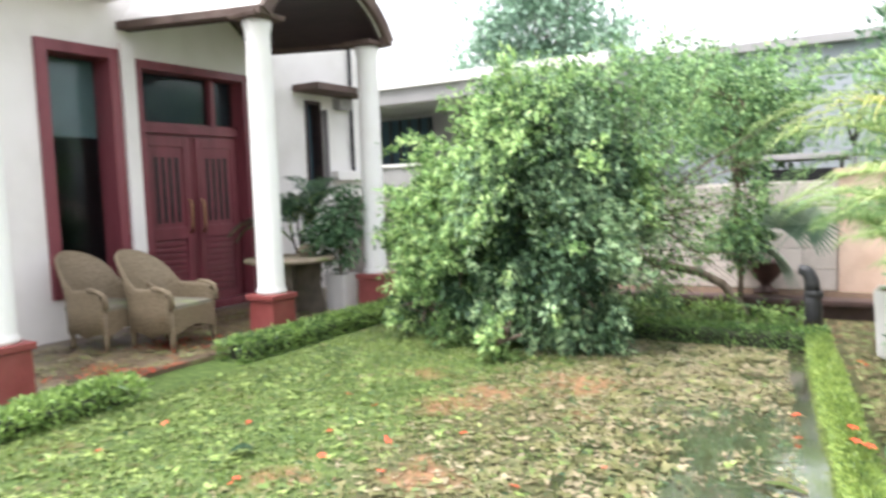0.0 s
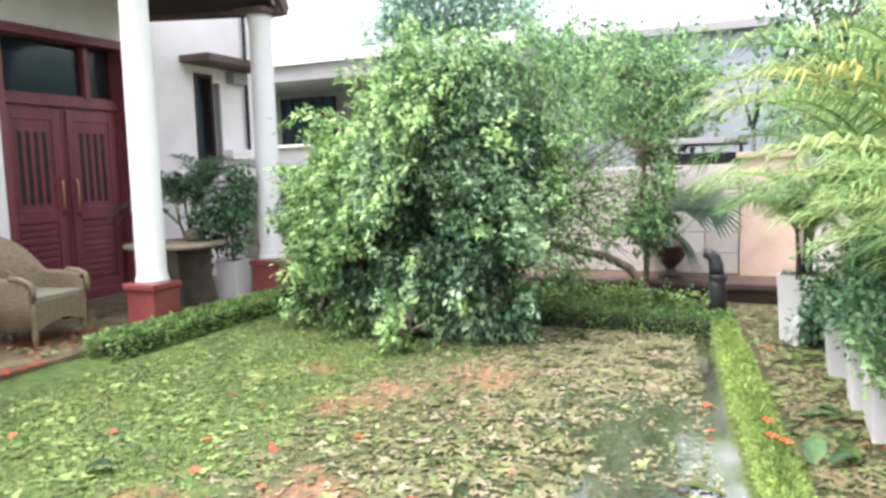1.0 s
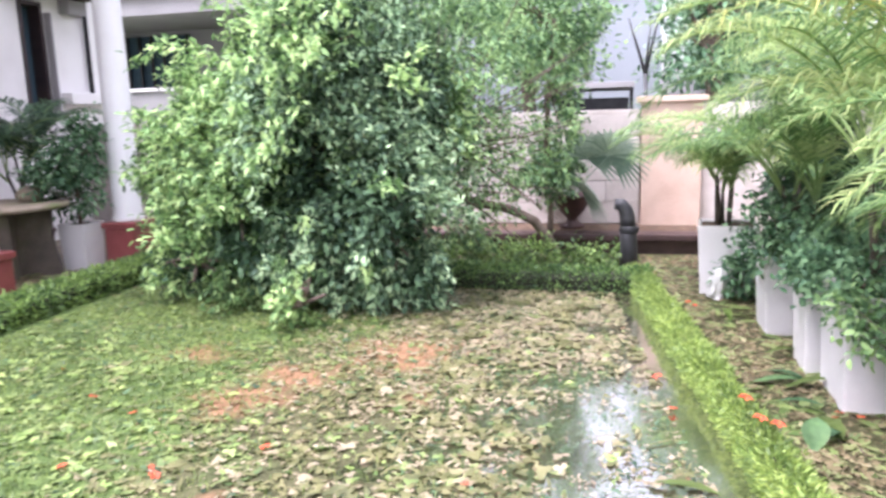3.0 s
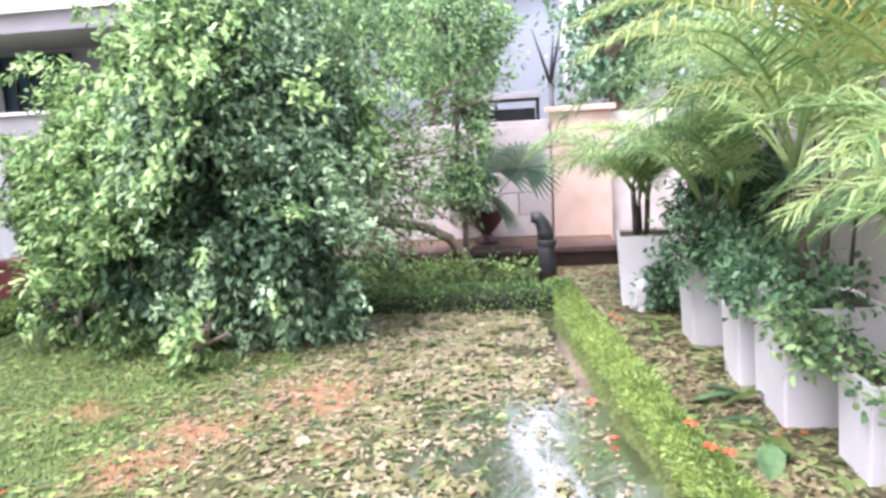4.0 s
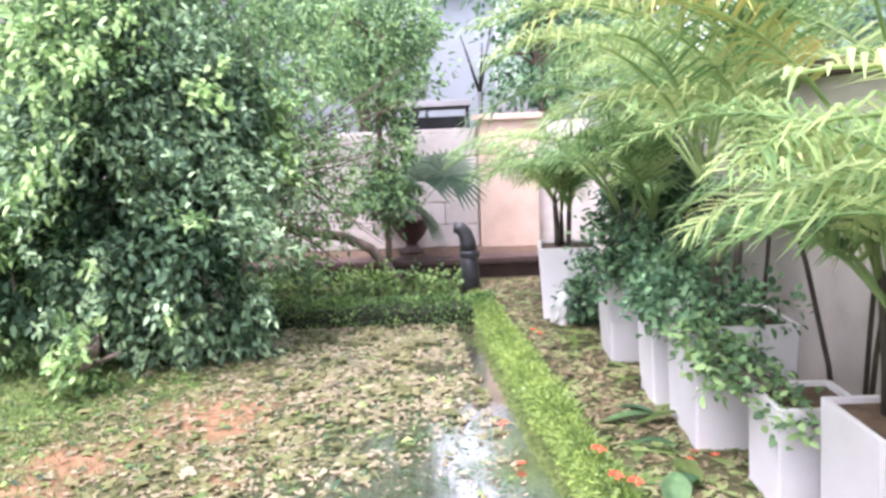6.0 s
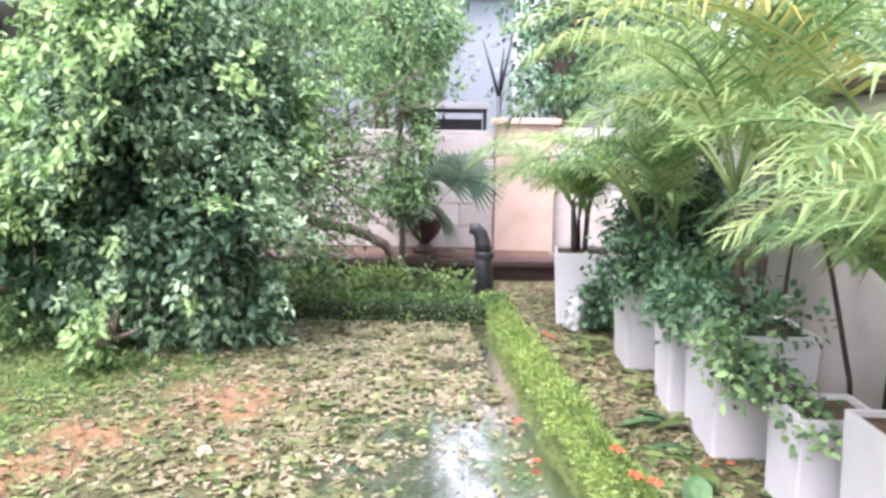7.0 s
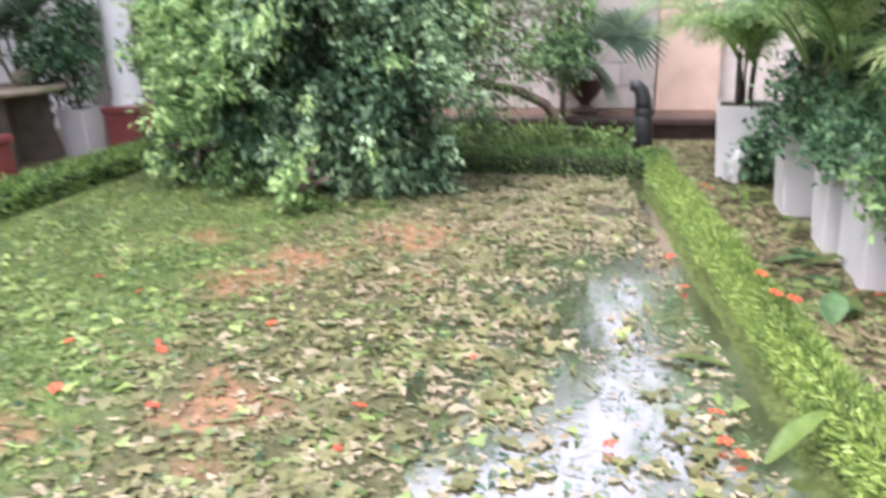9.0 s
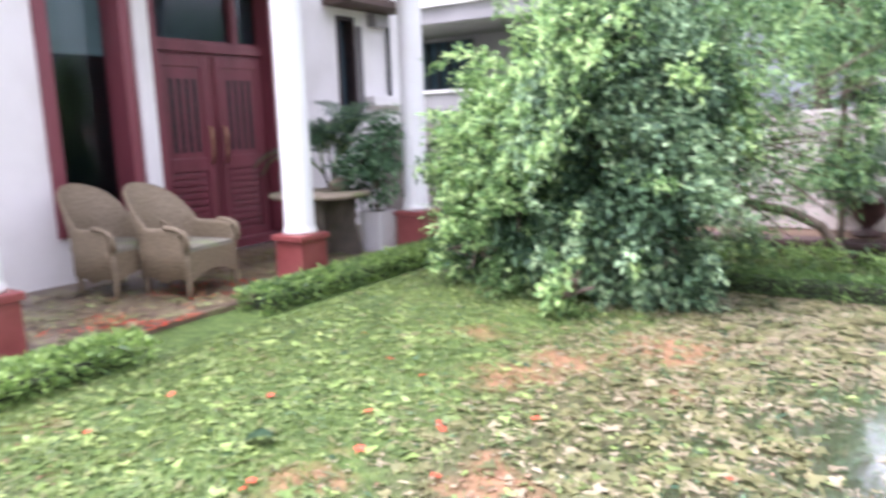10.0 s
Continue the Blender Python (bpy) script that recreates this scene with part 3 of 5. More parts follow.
column.matrix_basis = pose(-5.02, 6.14, 0.056)
copy_thing(column, pose(-5.02, 7.99, 0.056))
copy_thing(column, pose(-5.12, 3.4, 0.056))


# barrel vault over the door
def build_vault():
    v = thing("porch_vault", "dark wood lined barrel vault porch roof with weathered edge", "roof", (0, 0, 0), kind="structure")
    v.matrix_basis = pose(-5.0, 7.07, 3.37, 0, 4, 0) @ Matrix.Translation((5.0, 0, 0))
    half, rise = 1.1, 0.6
    r = (half * half + rise * rise) / (2 * rise)
    a0 = math.asin(half / r)

    def arch(r0, r1, x0, x1, steps=28):
        bm = bmesh.new()
        rings = []
        for i in range(steps + 1):
            a = -a0 + 2 * a0 * i / steps
            rings.append([bm.verts.new((x, q * math.sin(a), q * math.cos(a) - r + rise)) for x, q in ((x0, r0), (x1, r0), (x1, r1), (x0, r1))])
        for p, q in zip(rings, rings[1:]):
            for k in range(4):
                j = (k + 1) % 4
                bm.faces.new((p[k], p[j], q[j], q[k]))
        bm.faces.new(rings[0][::-1])
        bm.faces.new(rings[-1])
        bmesh.ops.recalc_face_normals(bm, faces=bm.faces)
        return bm

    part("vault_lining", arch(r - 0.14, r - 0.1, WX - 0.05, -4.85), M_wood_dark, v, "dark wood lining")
    part("vault_shell", arch(r - 0.098, r, WX - 0.05, -4.82), M_plaster, v)
    part("edge_moulding", arch(r - 0.1, r + 0.025, -4.818, -4.74), M_fascia, v, "weathered brown edge moulding")
    for s in (-1, 1):
        part("edge_beam", boxed(WX - 0.02, -4.77, min(s * 0.94, s * 1.13), max(s * 0.94, s * 1.13), -0.06, 0.03, 0.008), M_fascia, v, "weathered brown edge beam")


build_vault()

# far veranda building
far_house = thing("veranda_building", "low white building with a deep grey veranda and dark window", "building", (-9.3, 14.0, 0))
part("wall", boxed(-4, 5.0, 2.2, 2.5, 0, 3.4), M_far_grey, far_house)
part("roof", boxed(-4.2, 5.4, -0.1, 6.0, 3.4, 3.86), M_far_grey, far_house)
part("eaves_band", boxed(-4.2, 5.4, -0.18, -0.102, 3.72, 3.92), M_plaster, far_house, "white eaves band")
for x0 in (-1.35, 1.2):
    # Opaque panel in the gloom colour behind the bars.
    w = part("window", boxed(x0, x0 + 1.5, 2.12, 2.198, 2.2, 3.3), M_dark, far_house, "dark barred window")
    for k in range(6):
        part("window_bar", boxed(x0 + k * 0.29, x0 + k * 0.29 + 0.04, 2.06, 2.118, 2.2, 3.3), M_iron, w)
part("veranda_parapet", boxed(-4, 5.0, -0.05, 0.1, 0, 2.04), M_far_grey, far_house)
part("parapet_sill", boxed(-4, 5.0, -0.09, 0.14, 2.042, 2.1), M_plaster, far_house)


# ---- boundary walls ----
BY = 9.9
back = tagged(part("wall_back", boxed(-16, 0.03, BY + 0.03, BY + 0.25, 0, 1.4), M_joint), "boundary wall clad in pale stone panels", "wall", kind="structure")
tagged(part("wall_back_far", boxed(0.66, 3.5, BY + 0.03, BY + 0.25, 0, 1.5), M_block), "pale plastered boundary wall", "wall", kind="structure")
tagged(part("trim_coping", boxed(-16, 0.03, BY - 0.02, BY + 0.29, 1.402, 1.455, 0.008), M_block), "pale coping on the boundary wall", "coping", kind="structure")
pier = thing("gate_pier", "broad peach plastered wall pier with a flat cap", "pier", (0.345, BY, 0), kind="structure")
part("pier_body", boxed(-0.31, 0.31, -0.08, 0.3, 0, 1.52, 0.01), M_pier, pier)
part("pier_cap", boxed(-0.36, 0.36, -0.13, 0.34, 1.522, 1.585, 0.01), M_pier, pier)
RX = 1.62
tagged(part("wall_right", boxed(RX, RX + 0.22, -6, BY + 0.03, 0, 1.62), M_block), "pale plastered side boundary wall", "wall", kind="structure")
tagged(part("trim_coping_side", boxed(RX - 0.05, RX + 0.27, -6, BY + 0.03, 1.622, 1.7, 0.01), M_fascia), "brown coping of the side wall", "coping", kind="structure")
tagged(part("planting_ledge", boxed(-4.2, 0.62, 9.12, BY + 0.02, 0, 0.15, 0.01), M_ledge), "dark brown planting ledge along the wall", "ledge", kind="structure")
tagged(part("ledge_slab", boxed(-4.2, 0.64, 9.04, 9.3, 0.152, 0.22, 0.015), M_ledge), "dark red-brown slab along the planting ledge", "ledge", kind="structure")
tagged(part("ledge_soil", boxed(-4.2, 0.62, 9.3, BY + 0.02, 0.152, 0.2), M_soil), "damp soil on the planting ledge", "soil", kind="structure")

# behind the wall and behind the camera
far_block = thing("neighbour_building", "pale grey-blue flat roofed building beyond the wall", "building", (-2.4, 16.5, 0))
part("wall", boxed(-3.2, 2.95, 0, 6, 0, 4.0), M_far_wall, far_block)
part("roof", boxed(-3.4, 3.1, -0.2, 6.2, 4.002, 4.16), M_far_grey, far_block)
tagged(part("wall_rear", boxed(-9, RX, -6.25, -6, 0, 2.2), M_plaster), "plain wall closing the garden", "wall", kind="structure")
shed = thing("low_shed", "low dark shed with a pale roof edge beyond the wall", "shed", (-0.5, 12.2, 0))
part("body", boxed(-0.5, 0.42, 0, 1.5, 0, 1.62), M_iron, shed)
part("roof", boxed(-0.6, 0.5, -0.15, 1.7, 1.75, 1.83, 0.01), M_far_grey, shed, "pale roof edge")
for x in (-0.55, 0.43):
    part("post", boxed(x, x + 0.05, -0.1, -0.05, 0, 1.75), M_iron, shed)


# ---- hedges ----
def hedge(name, label, p0, p1, width, tall, mat, density=5200, seed=1, leaf=0.032, slim=0.55):
    """A clipped hedge: a core coloured as inner shade under a coat of small leaves, with uneven top."""
    p0, p1 = np.array(p0, float), np.array(p1, float)
    length = np.linalg.norm(p1 - p0)
    d = (p1 - p0) / length
    s = np.array([d[1], -d[0]])
    r = np.random.default_rng(seed)
    h = thing(name, label, "hedge", (0, 0, 0))
    bm = bmesh.new()
    steps = max(3, int(length / 0.12))
    rings = []
    for i in range(steps + 1):
        c = p0 + d * (0.07 + (length - 0.14) * i / steps)
        w, t = width * (0.40 + 0.06 * r.random()), tall * (0.78 + 0.1 * r.random())
        rings.append([bm.verts.new((*(c + s * a * w), b * t + 0.0)) for a, b in ((-1, 0), (-1.0, 0.7), (-0.6, 1), (0.6, 1), (1.0, 0.7), (1, 0))])
    for a, b in zip(rings, rings[1:]):
        for k in range(5):
            bm.faces.new((a[k], a[k + 1], b[k + 1], b[k]))
    bm.faces.new(rings[0][::-1])
    bm.faces.new(rings[-1])
    part("hedge_core", bm, M_hedge_core, h, "solid near-black core as inner shade")
    n = int(density * length * (width + 2 * tall))
    u, q = r.uniform(-0.02, 1.02, n), r.uniform(-1, 1, n)
    girth = width + 2 * tall
    g = (q + 1) / 2 * girth
    side = np.where(g < tall, -1.0, np.where(g > tall + width, 1.0, (g - tall) / width * 2 - 1))
    z = np.where(g < tall, g, np.where(g > tall + width, girth - g, tall))
    on_top = (g >= tall) & (g <= tall + width)
    z = z - np.where(on_top, 0.22 * tall * np.abs(side) ** 3, 0)
    c = p0 + d * (u * length)[:, None]
    lump = np.array([noise.noise(Vector((a * 5, b * 5, seed))) for a, b in c])
    wide = width / 2 * (1 + 0.22 * lump)
    xy = c + s * (side * wide)[:, None]
    out = np.column_stack([s[0] * side, s[1] * side, np.where(on_top, 1.0, 0.35)])
    base = np.column_stack([xy, np.clip(z * (1 + 0.16 * lump), 0.015, None)]) + r.normal(0, 0.016, (n, 3))
    base[:, 2] = np.maximum(base[:, 2], 0.012)
    along = unit(out + r.normal(0, 0.65, (n, 3)))
    k = r.uniform(0.7, 1.3, n)
    f = part_np("hedge_foliage", *leaf_arrays(base, along, unit(r.normal(0, 1, (n, 3))), leaf * k, leaf * slim * k), mat, h)
    tagged(f, kind="stuff")
    return h


hedge("garden_hedge", "clipped low green hedge edging the porch", (-4.4, 0.2), (-4.42, 3.93), 0.32, 0.175, M_hedge, 3400, 1, 0.04)
hedge("garden_hedge", "clipped low green hedge between porch and lawn", (-4.62, 5.2), (-4.58, 9.0), 0.27, 0.19, M_hedge, 3400, 2, 0.04)
hedge("garden_hedge", "clipped green hedge, leaves coloured as shaded, across the lawn's end", (-4.3, 7.56), (-0.02, 7.56), 0.22, 0.17, M_hedge_shade, 4200, 3, 0.03)
hedge("garden_hedge", "clipped lime-green hedge beside the pots", (0.94, 0.2), (-0.03, 7.72), 0.115, 0.14, M_hedge_lime, 22000, 4, 0.027, 0.27)


def ground_cover():
    r = np.random.default_rng(6)
    g = thing("ground_cover", "low leafy green planting behind the hedge", "plants")
    blobs = [((x, 8.4 + r.normal(0, 0.08), 0.08), (r.uniform(0.14, 0.24), r.uniform(0.15, 0.25), r.uniform(0.1, 0.19))) for x in np.arange(-2.9, -0.25, 0.2)]
    tips, outs = crown_tips(blobs, 900, 6, shell=0.3, rough=0.5, gaps=-0.5)
    tagged(part_np("foliage", *twig_leaves(tips, outs, 7, 0.05, 0.028, 0.05), M_hedge, g), kind="stuff")
    bm = bmesh.new()
    for c, rad in blobs:
        branches(bm, (c[0], c[1], 0.0), [np.array(c) + np.array(rad) * 0.5 * d for d in unit(r.normal(0, 1, (3, 3)))], 0.006, r, 0.02, 4)
    tagged(part("stems", bm, M_bark, g), kind="stuff")


# ---- fallen tree ----
def branches(bm, start, ends, r0, r, bend=0.12, sides=6):
    for e in ends:
        a, b = np.array(start, float), np.array(e, float)
        m = (a + b) / 2 + r.normal(0, bend, 3)
        q = a * 0.25 + m * 0.5 + b * 0.25 + r.normal(0, bend * 0.3, 3)
        tube(bm, [a, a * 0.5 + q * 0.5, q, b * 0.5 + q * 0.5, b], [r0, r0 * 0.85, r0 * 0.65, r0 * 0.45, r0 * 0.2], sides)
    return bm


ground_cover()


def ramp(v, a, b):
    return np.clip((v - a) / (b - a), 0, 1)


def hollow(p):
    """Deep gaps in the front of the crown, between its hanging boughs."""
    deep = np.zeros(len(p), bool)
    for a, b, wide in HOLLOWS:
        a, b = np.array(a), np.array(b)
        s = np.clip((p - a) @ (b - a) / ((b - a) @ (b - a)), 0, 1)
        away = (p - a - s[:, None] * (b - a)) * np.array([1, 0.55, 1])
        ragged = np.array([noise.noise(Vector((*(q * 4.0),))) for q in p])
        deep |= np.linalg.norm(away, axis=1) < wide * (1 + 0.7 * ragged)
    return deep


# upper end, lower end, reach
HOLLOWS = [((-2.08, 6.25, 1.15), (-2.12, 6.1, 0.25), 0.21), ((-2.94, 6.2, 0.55), (-2.76, 6.15, 0.15), 0.22), ((-1.78, 6.4, 0.85), (-1.62, 6.4, 0.25), 0.23), ((-2.55, 6.3, 0.85), (-2.6, 6.2, 0.6), 0.16)]


def build_fallen_tree():
    t = thing("fallen_tree", "storm felled tree with a dense glossy green crown on the lawn", "tree", (0, 0, 0))
    r = np.random.default_rng(11)
    bm = tube(bmesh.new(), [(-0.76, 8.72, 0.0), (-0.85, 8.73, 0.2), (-1.0, 8.72, 0.4), (-1.24, 8.65, 0.53), (-1.6, 8.3, 0.66), (-2.1, 7.7, 0.9), (-2.5, 7.2, 1.2)],
              [0.062, 0.05, 0.047, 0.046, 0.045, 0.045, 0.04], 10)
    part("trunk", bm, M_bark, t, "leaning grey-brown trunk", True)
    blobs = [((-2.55, 7.0, 1.1), (1.0, 0.85, 1.05)), ((-2.45, 7.0, 1.85), (0.85, 0.75, 0.75)), ((-2.9, 6.75, 0.65), (0.75, 0.6, 0.65)),
             ((-2.0, 6.75, 0.7), (0.6, 0.6, 0.7)), ((-3.35, 7.0, 1.15), (0.6, 0.6, 0.75)), ((-3.75, 7.15, 0.95), (0.4, 0.45, 0.5)),
             ((-1.9, 7.2, 1.5), (0.6, 0.6, 0.75)), ((-2.3, 6.1, 0.2), (0.2, 0.16, 0.25)), ((-3.5, 6.75, 0.35), (0.4, 0.3, 0.3)), ((-1.75, 6.85, 0.25), (0.35, 0.35, 0.25))]
    for c, rad in blobs:
        ends = [np.array(c) + np.array(rad) * 0.75 * d for d in unit(r.normal(0, 1, (9, 3)))]
        ends = [e for e in ends if e[2] > 0.1]
        part("limb", branches(bmesh.new(), c, ends, 0.016, r), M_bark, t, smooth=True)
    tips, outs = crown_tips(blobs, 7600, 12, shell=0.62, rough=0.5, gaps=-0.16)
    open_in = hollow(tips) | (tips[:, 2] > 1.55 + 0.72 * np.maximum(tips[:, 0] + 4.22, 0))  # the felled crown slopes down towards the house
    tips, outs = tips[~open_in], outs[~open_in]
    # Tips that get the sunlit leaf colour, mostly towards the house and the top.
    fresh = np.array([noise.noise(Vector((*(p * 1.1),))) for p in tips]) + ramp(-tips[:, 0], 2.4, 3.4) * 0.75 + ramp(tips[:, 2], 1.6, 2.8) * 0.2 + r.normal(0, 0.12, len(tips)) + 2.0 * ((tips[:, 1] < 6.3) & (np.abs(tips[:, 0] + 2.3) < 0.3)) > 0.22
    part_np("crown", *twig_leaves(tips[~fresh], outs[~fresh], 13, 0.062, 0.027, 0.028, 0.3, 0.2), M_leaf, t, "glossy green leaves")
    part_np("lit_crown", *twig_leaves(tips[fresh], outs[fresh], 13, 0.066, 0.029, 0.028, 0.3, 0.2), M_leaf_lit, t, "bright young leaves")
    # Inner leaves carry the crown's inner shade in their dark colour.
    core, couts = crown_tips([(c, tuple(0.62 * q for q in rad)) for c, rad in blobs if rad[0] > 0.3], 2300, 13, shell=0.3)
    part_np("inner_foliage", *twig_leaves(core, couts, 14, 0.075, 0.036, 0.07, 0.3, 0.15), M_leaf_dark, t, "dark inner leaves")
    thin = [((-1.5, 7.4, 1.9), (0.6, 0.5, 0.75)), ((-1.3, 7.9, 1.15), (0.45, 0.5, 0.6)), ((-1.1, 8.1, 2.35), (0.6, 0.5, 0.5)), ((-1.9, 7.3, 2.45), (0.6, 0.5, 0.4)), ((-2.5, 7.2, 2.5), (0.6, 0.5, 0.3)), ((-1.55, 8.0, 0.5), (0.35, 0.35, 0.4))]
    tips, outs = crown_tips(thin, 1250, 14, shell=0.2)
    part_np("sparse_foliage", *twig_leaves(tips, outs, 8, 0.062, 0.026, 0.03, 0.3, 0.25), M_leaf_shrub, t, "sparse wilted leaves")
    sprays = []
    for k in range(40):
        a = radians(r.uniform(150, 330))
        foot = np.array([-2.55 + 1.05 * math.cos(a), 6.95 + 0.85 * math.sin(a), r.uniform(0.4, 2.1)])
        end = foot + np.array([math.cos(a) * 0.3, math.sin(a) * 0.25, r.uniform(-0.25, 0.25)])
        if hollow(np.array([foot, end])).any():
            continue
        sprays.append(twig_leaves(np.linspace(foot, end, 6), np.repeat((end - foot)[None], 6, 0), 8, 0.07, 0.032, 0.03))
    tagged(part_np("hanging_foliage", *joined(sprays), M_leaf_lit, t, "bright hanging sprays"), kind="stuff")
    bm = bmesh.new()
    for _ in range(70):
        a = np.array([-1.9, 7.5, 1.1]) + r.normal(0, 0.18, 3)
        b = np.array([-1.3, 7.8, 1.5]) + r.normal(0, 1, 3) * np.array([0.45, 0.35, 0.55])
        branches(bm, a, [b], 0.009, r, 0.1, 5)
    part("bare_twig", bm, M_bark, t, "bare grey twigs")


build_fallen_tree()


def build_shrub(name, label, at, blobs, trunk, count, per, leaf, mat, seed, category="shrub", thick=0.035):
    s = thing(name, label, category, at)
    r = np.random.default_rng(seed)
    part("trunk", tube(bmesh.new(), trunk, [thick * (1 - 0.12 * i) for i in range(len(trunk))], 8), M_bark, s, smooth=True)
    for c, rad in blobs:
        near = min(trunk, key=lambda p: np.linalg.norm(np.array(p) - np.array(c)))
        part("limb", branches(bmesh.new(), near, [np.array(c) + np.array(rad) * 0.7 * d for d in unit(r.normal(0, 1, (6, 3)))], thick * 0.4, r, 0.08, 5), M_bark, s)
    tips, outs = crown_tips(blobs, count, seed, shell=0.35, rough=0.4)
    part_np("crown", *twig_leaves(tips, outs, per, leaf, leaf * 0.45, leaf * 0.45, 0.3, leaf * 2.6), mat, s)
    return s


build_shrub("wall_tree", "slender leafy tree against the boundary wall", (-0.88, 9.0, 0),
            [((0.05, 0, 0.95), (0.26, 0.28, 0.4)), ((-0.12, -0.05, 0.85), (0.3, 0.25, 0.32)), ((0.12, 0, 1.45), (0.26, 0.28, 0.4)), ((-0.15, 0, 2.05), (0.4, 0.36, 0.45)), ((0.22, 0.05, 2.3), (0.32, 0.35, 0.5)), ((-0.4, 0, 2.6), (0.36, 0.36, 0.3))],
            [(0, 0, 0), (0.02, 0, 0.5), (-0.03, 0, 1.1), (0.0, 0, 1.7), (0.05, 0, 2.3)], 640, 9, 0.072, M_leaf_shrub, 21, "tree")


# ---- porch things ----
def build_chair():
    """A wicker tub chair that faces +x: a wrapped back that falls to the arms, apron, seat and legs."""
    c = thing("wicker_chair", "tan woven wicker armchair with a high rounded back", "chair", group="wicker chairs on the porch")
    path = [(0.29 - 0.38 * k / 8, -0.29) for k in range(9)]
    path += [(-0.09 + 0.29 * math.cos(a), 0.29 * math.sin(a)) for a in (math.radians(-90 - 180 * k / 20) for k in range(1, 20))]
    path += [(-0.09 + 0.38 * k / 8, 0.29) for k in range(9)]
    bm = bmesh.new()
    rings = []
    n = len(path) - 1
    for i, (x, y) in enumerate(path):
        u = abs(2 * i / n - 1)
        top = 0.6 + 0.36 * max(0.0, 1 - (u / 0.52) ** 2) ** 0.6 - 0.07 * max(0.0, (u - 0.9) / 0.1) ** 2
        foot = 0.13 + 0.05 * math.sin(math.pi * min(1, max(0, (0.5 - abs(u - 0.72)) / 0.5)))
        out = Vector((x + 0.09 if x < -0.09 else 0, y, 0)).normalized()
        ring = []
        for h, side in [(foot, 1), (0.4, 1), (0.55, 1), (top - 0.02, 1), (top, 0.5), (top - 0.02, 0), (0.55, 0), (0.4, 0), (foot, 0)]:
            lean = 0.36 * max(0.0, h - 0.5) * (1 if x < 0 else 0.0)
            p = Vector((x - lean, y * (1 - 0.25 * lean), h)) + out * 0.035 * side
            ring.append(bm.verts.new(p))
        rings.append(ring)
    for a, b in zip(rings, rings[1:]):
        for k in range(9):
            j = (k + 1) % 9
            bm.faces.new((a[k], a[j], b[j], b[k]))
    bm.faces.new(rings[0][::-1])
    bm.faces.new(rings[-1])
    bmesh.ops.recalc_face_normals(bm, faces=bm.faces)
    part("backrest", bm, M_wicker, c, smooth=True)
    part("seat", boxed(-0.3, 0.3, -0.27, 0.27, 0.37, 0.44, 0.025), M_cushion, c, "damp tan seat strewn with leaf bits")
    bm = bmesh.new()
    cols = []
    for k in range(13):
        y = -0.285 + 0.57 * k / 12
        z = 0.15 + 0.07 * math.sin(math.pi * k / 12)
        cols.append([bm.verts.new(p) for p in ((0.315, y, z), (0.315, y, 0.4), (0.285, y, 0.4), (0.285, y, z))])
    for a, b in zip(cols, cols[1:]):
        for k in range(4):
            j = (k + 1) % 4
            bm.faces.new((a[k], b[k], b[j], a[j]))
    bm.faces.new(cols[0])
    bm.faces.new(cols[-1][::-1])
    part("apron", bm, M_wicker, c)
    for x, y in ((0.28, -0.28), (0.28, 0.28), (-0.27, -0.22), (-0.27, 0.22)):
        part("leg", lathe(bmesh.new(), [(0.018, 0), (0.026, 0.1), (0.032, 0.25), (0.03, 0.38)], 10, (x, y, 0)), M_wicker, c, smooth=True)
    for s in (-1, 1):
        part("arm_rim", tube(bmesh.new(), [(0.32, s * 0.305, 0.42), (0.325, s * 0.31, 0.52), (0.3, s * 0.315, 0.565), (0.22, s * 0.318, 0.595), (0.1, s * 0.318, 0.605)], 0.024, 8), M_wicker, c, smooth=True)
    return c


chair = build_chair()
chair.matrix_basis = pose(-6.22, 5.07, 0.064, 0, 0, 6)
copy_thing(chair, pose(-5.63, 5.34, 0.064, 0, 0, 8))


def build_table():
    t = thing("garden_table", "round mossy stone table on a splayed pedestal", "table", (-5.75, 7.22, 0.062))
    part("tabletop", lathe(bmesh.new(), [(0.5, 0.64), (0.54, 0.65), (0.55, 0.675), (0.53, 0.695), (0.0001, 0.7)], 40), M_stone, t, "mossy round top", True)
    for a in (0, 90):
        bm = bmesh.new()
        ca, sa = math.cos(radians(a + 35)), math.sin(radians(a + 35))
        prof = [(-0.42, 0), (0.42, 0), (0.36, 0.35), (0.38, 0.638), (-0.38, 0.638), (-0.36, 0.35)]
        w = 0.07 if a else 0.071
        rings = [[bm.verts.new((u * ca - s * w * sa, u * sa + s * w * ca, z)) for u, z in prof] for s in (-1, 1)]
        for k in range(6):
            j = (k + 1) % 6
            bm.faces.new((rings[0][k], rings[0][j], rings[1][j], rings[1][k]))
        bm.faces.new(rings[0][::-1])
        bm.faces.new(rings[1])
        part("pedestal_slab", bm, M_stone_dark, t, "dark damp stone slab")
    return t


build_table()
tagged(part("stone_lump", lathe(bmesh.new(), [(0.1, 0), (0.13, 0.05), (0.1, 0.11), (0.03, 0.14)], 12, (-5.62, 7.4, 0.765)), M_stone, smooth=True), "rough stone lump on the mossy table", "stone")


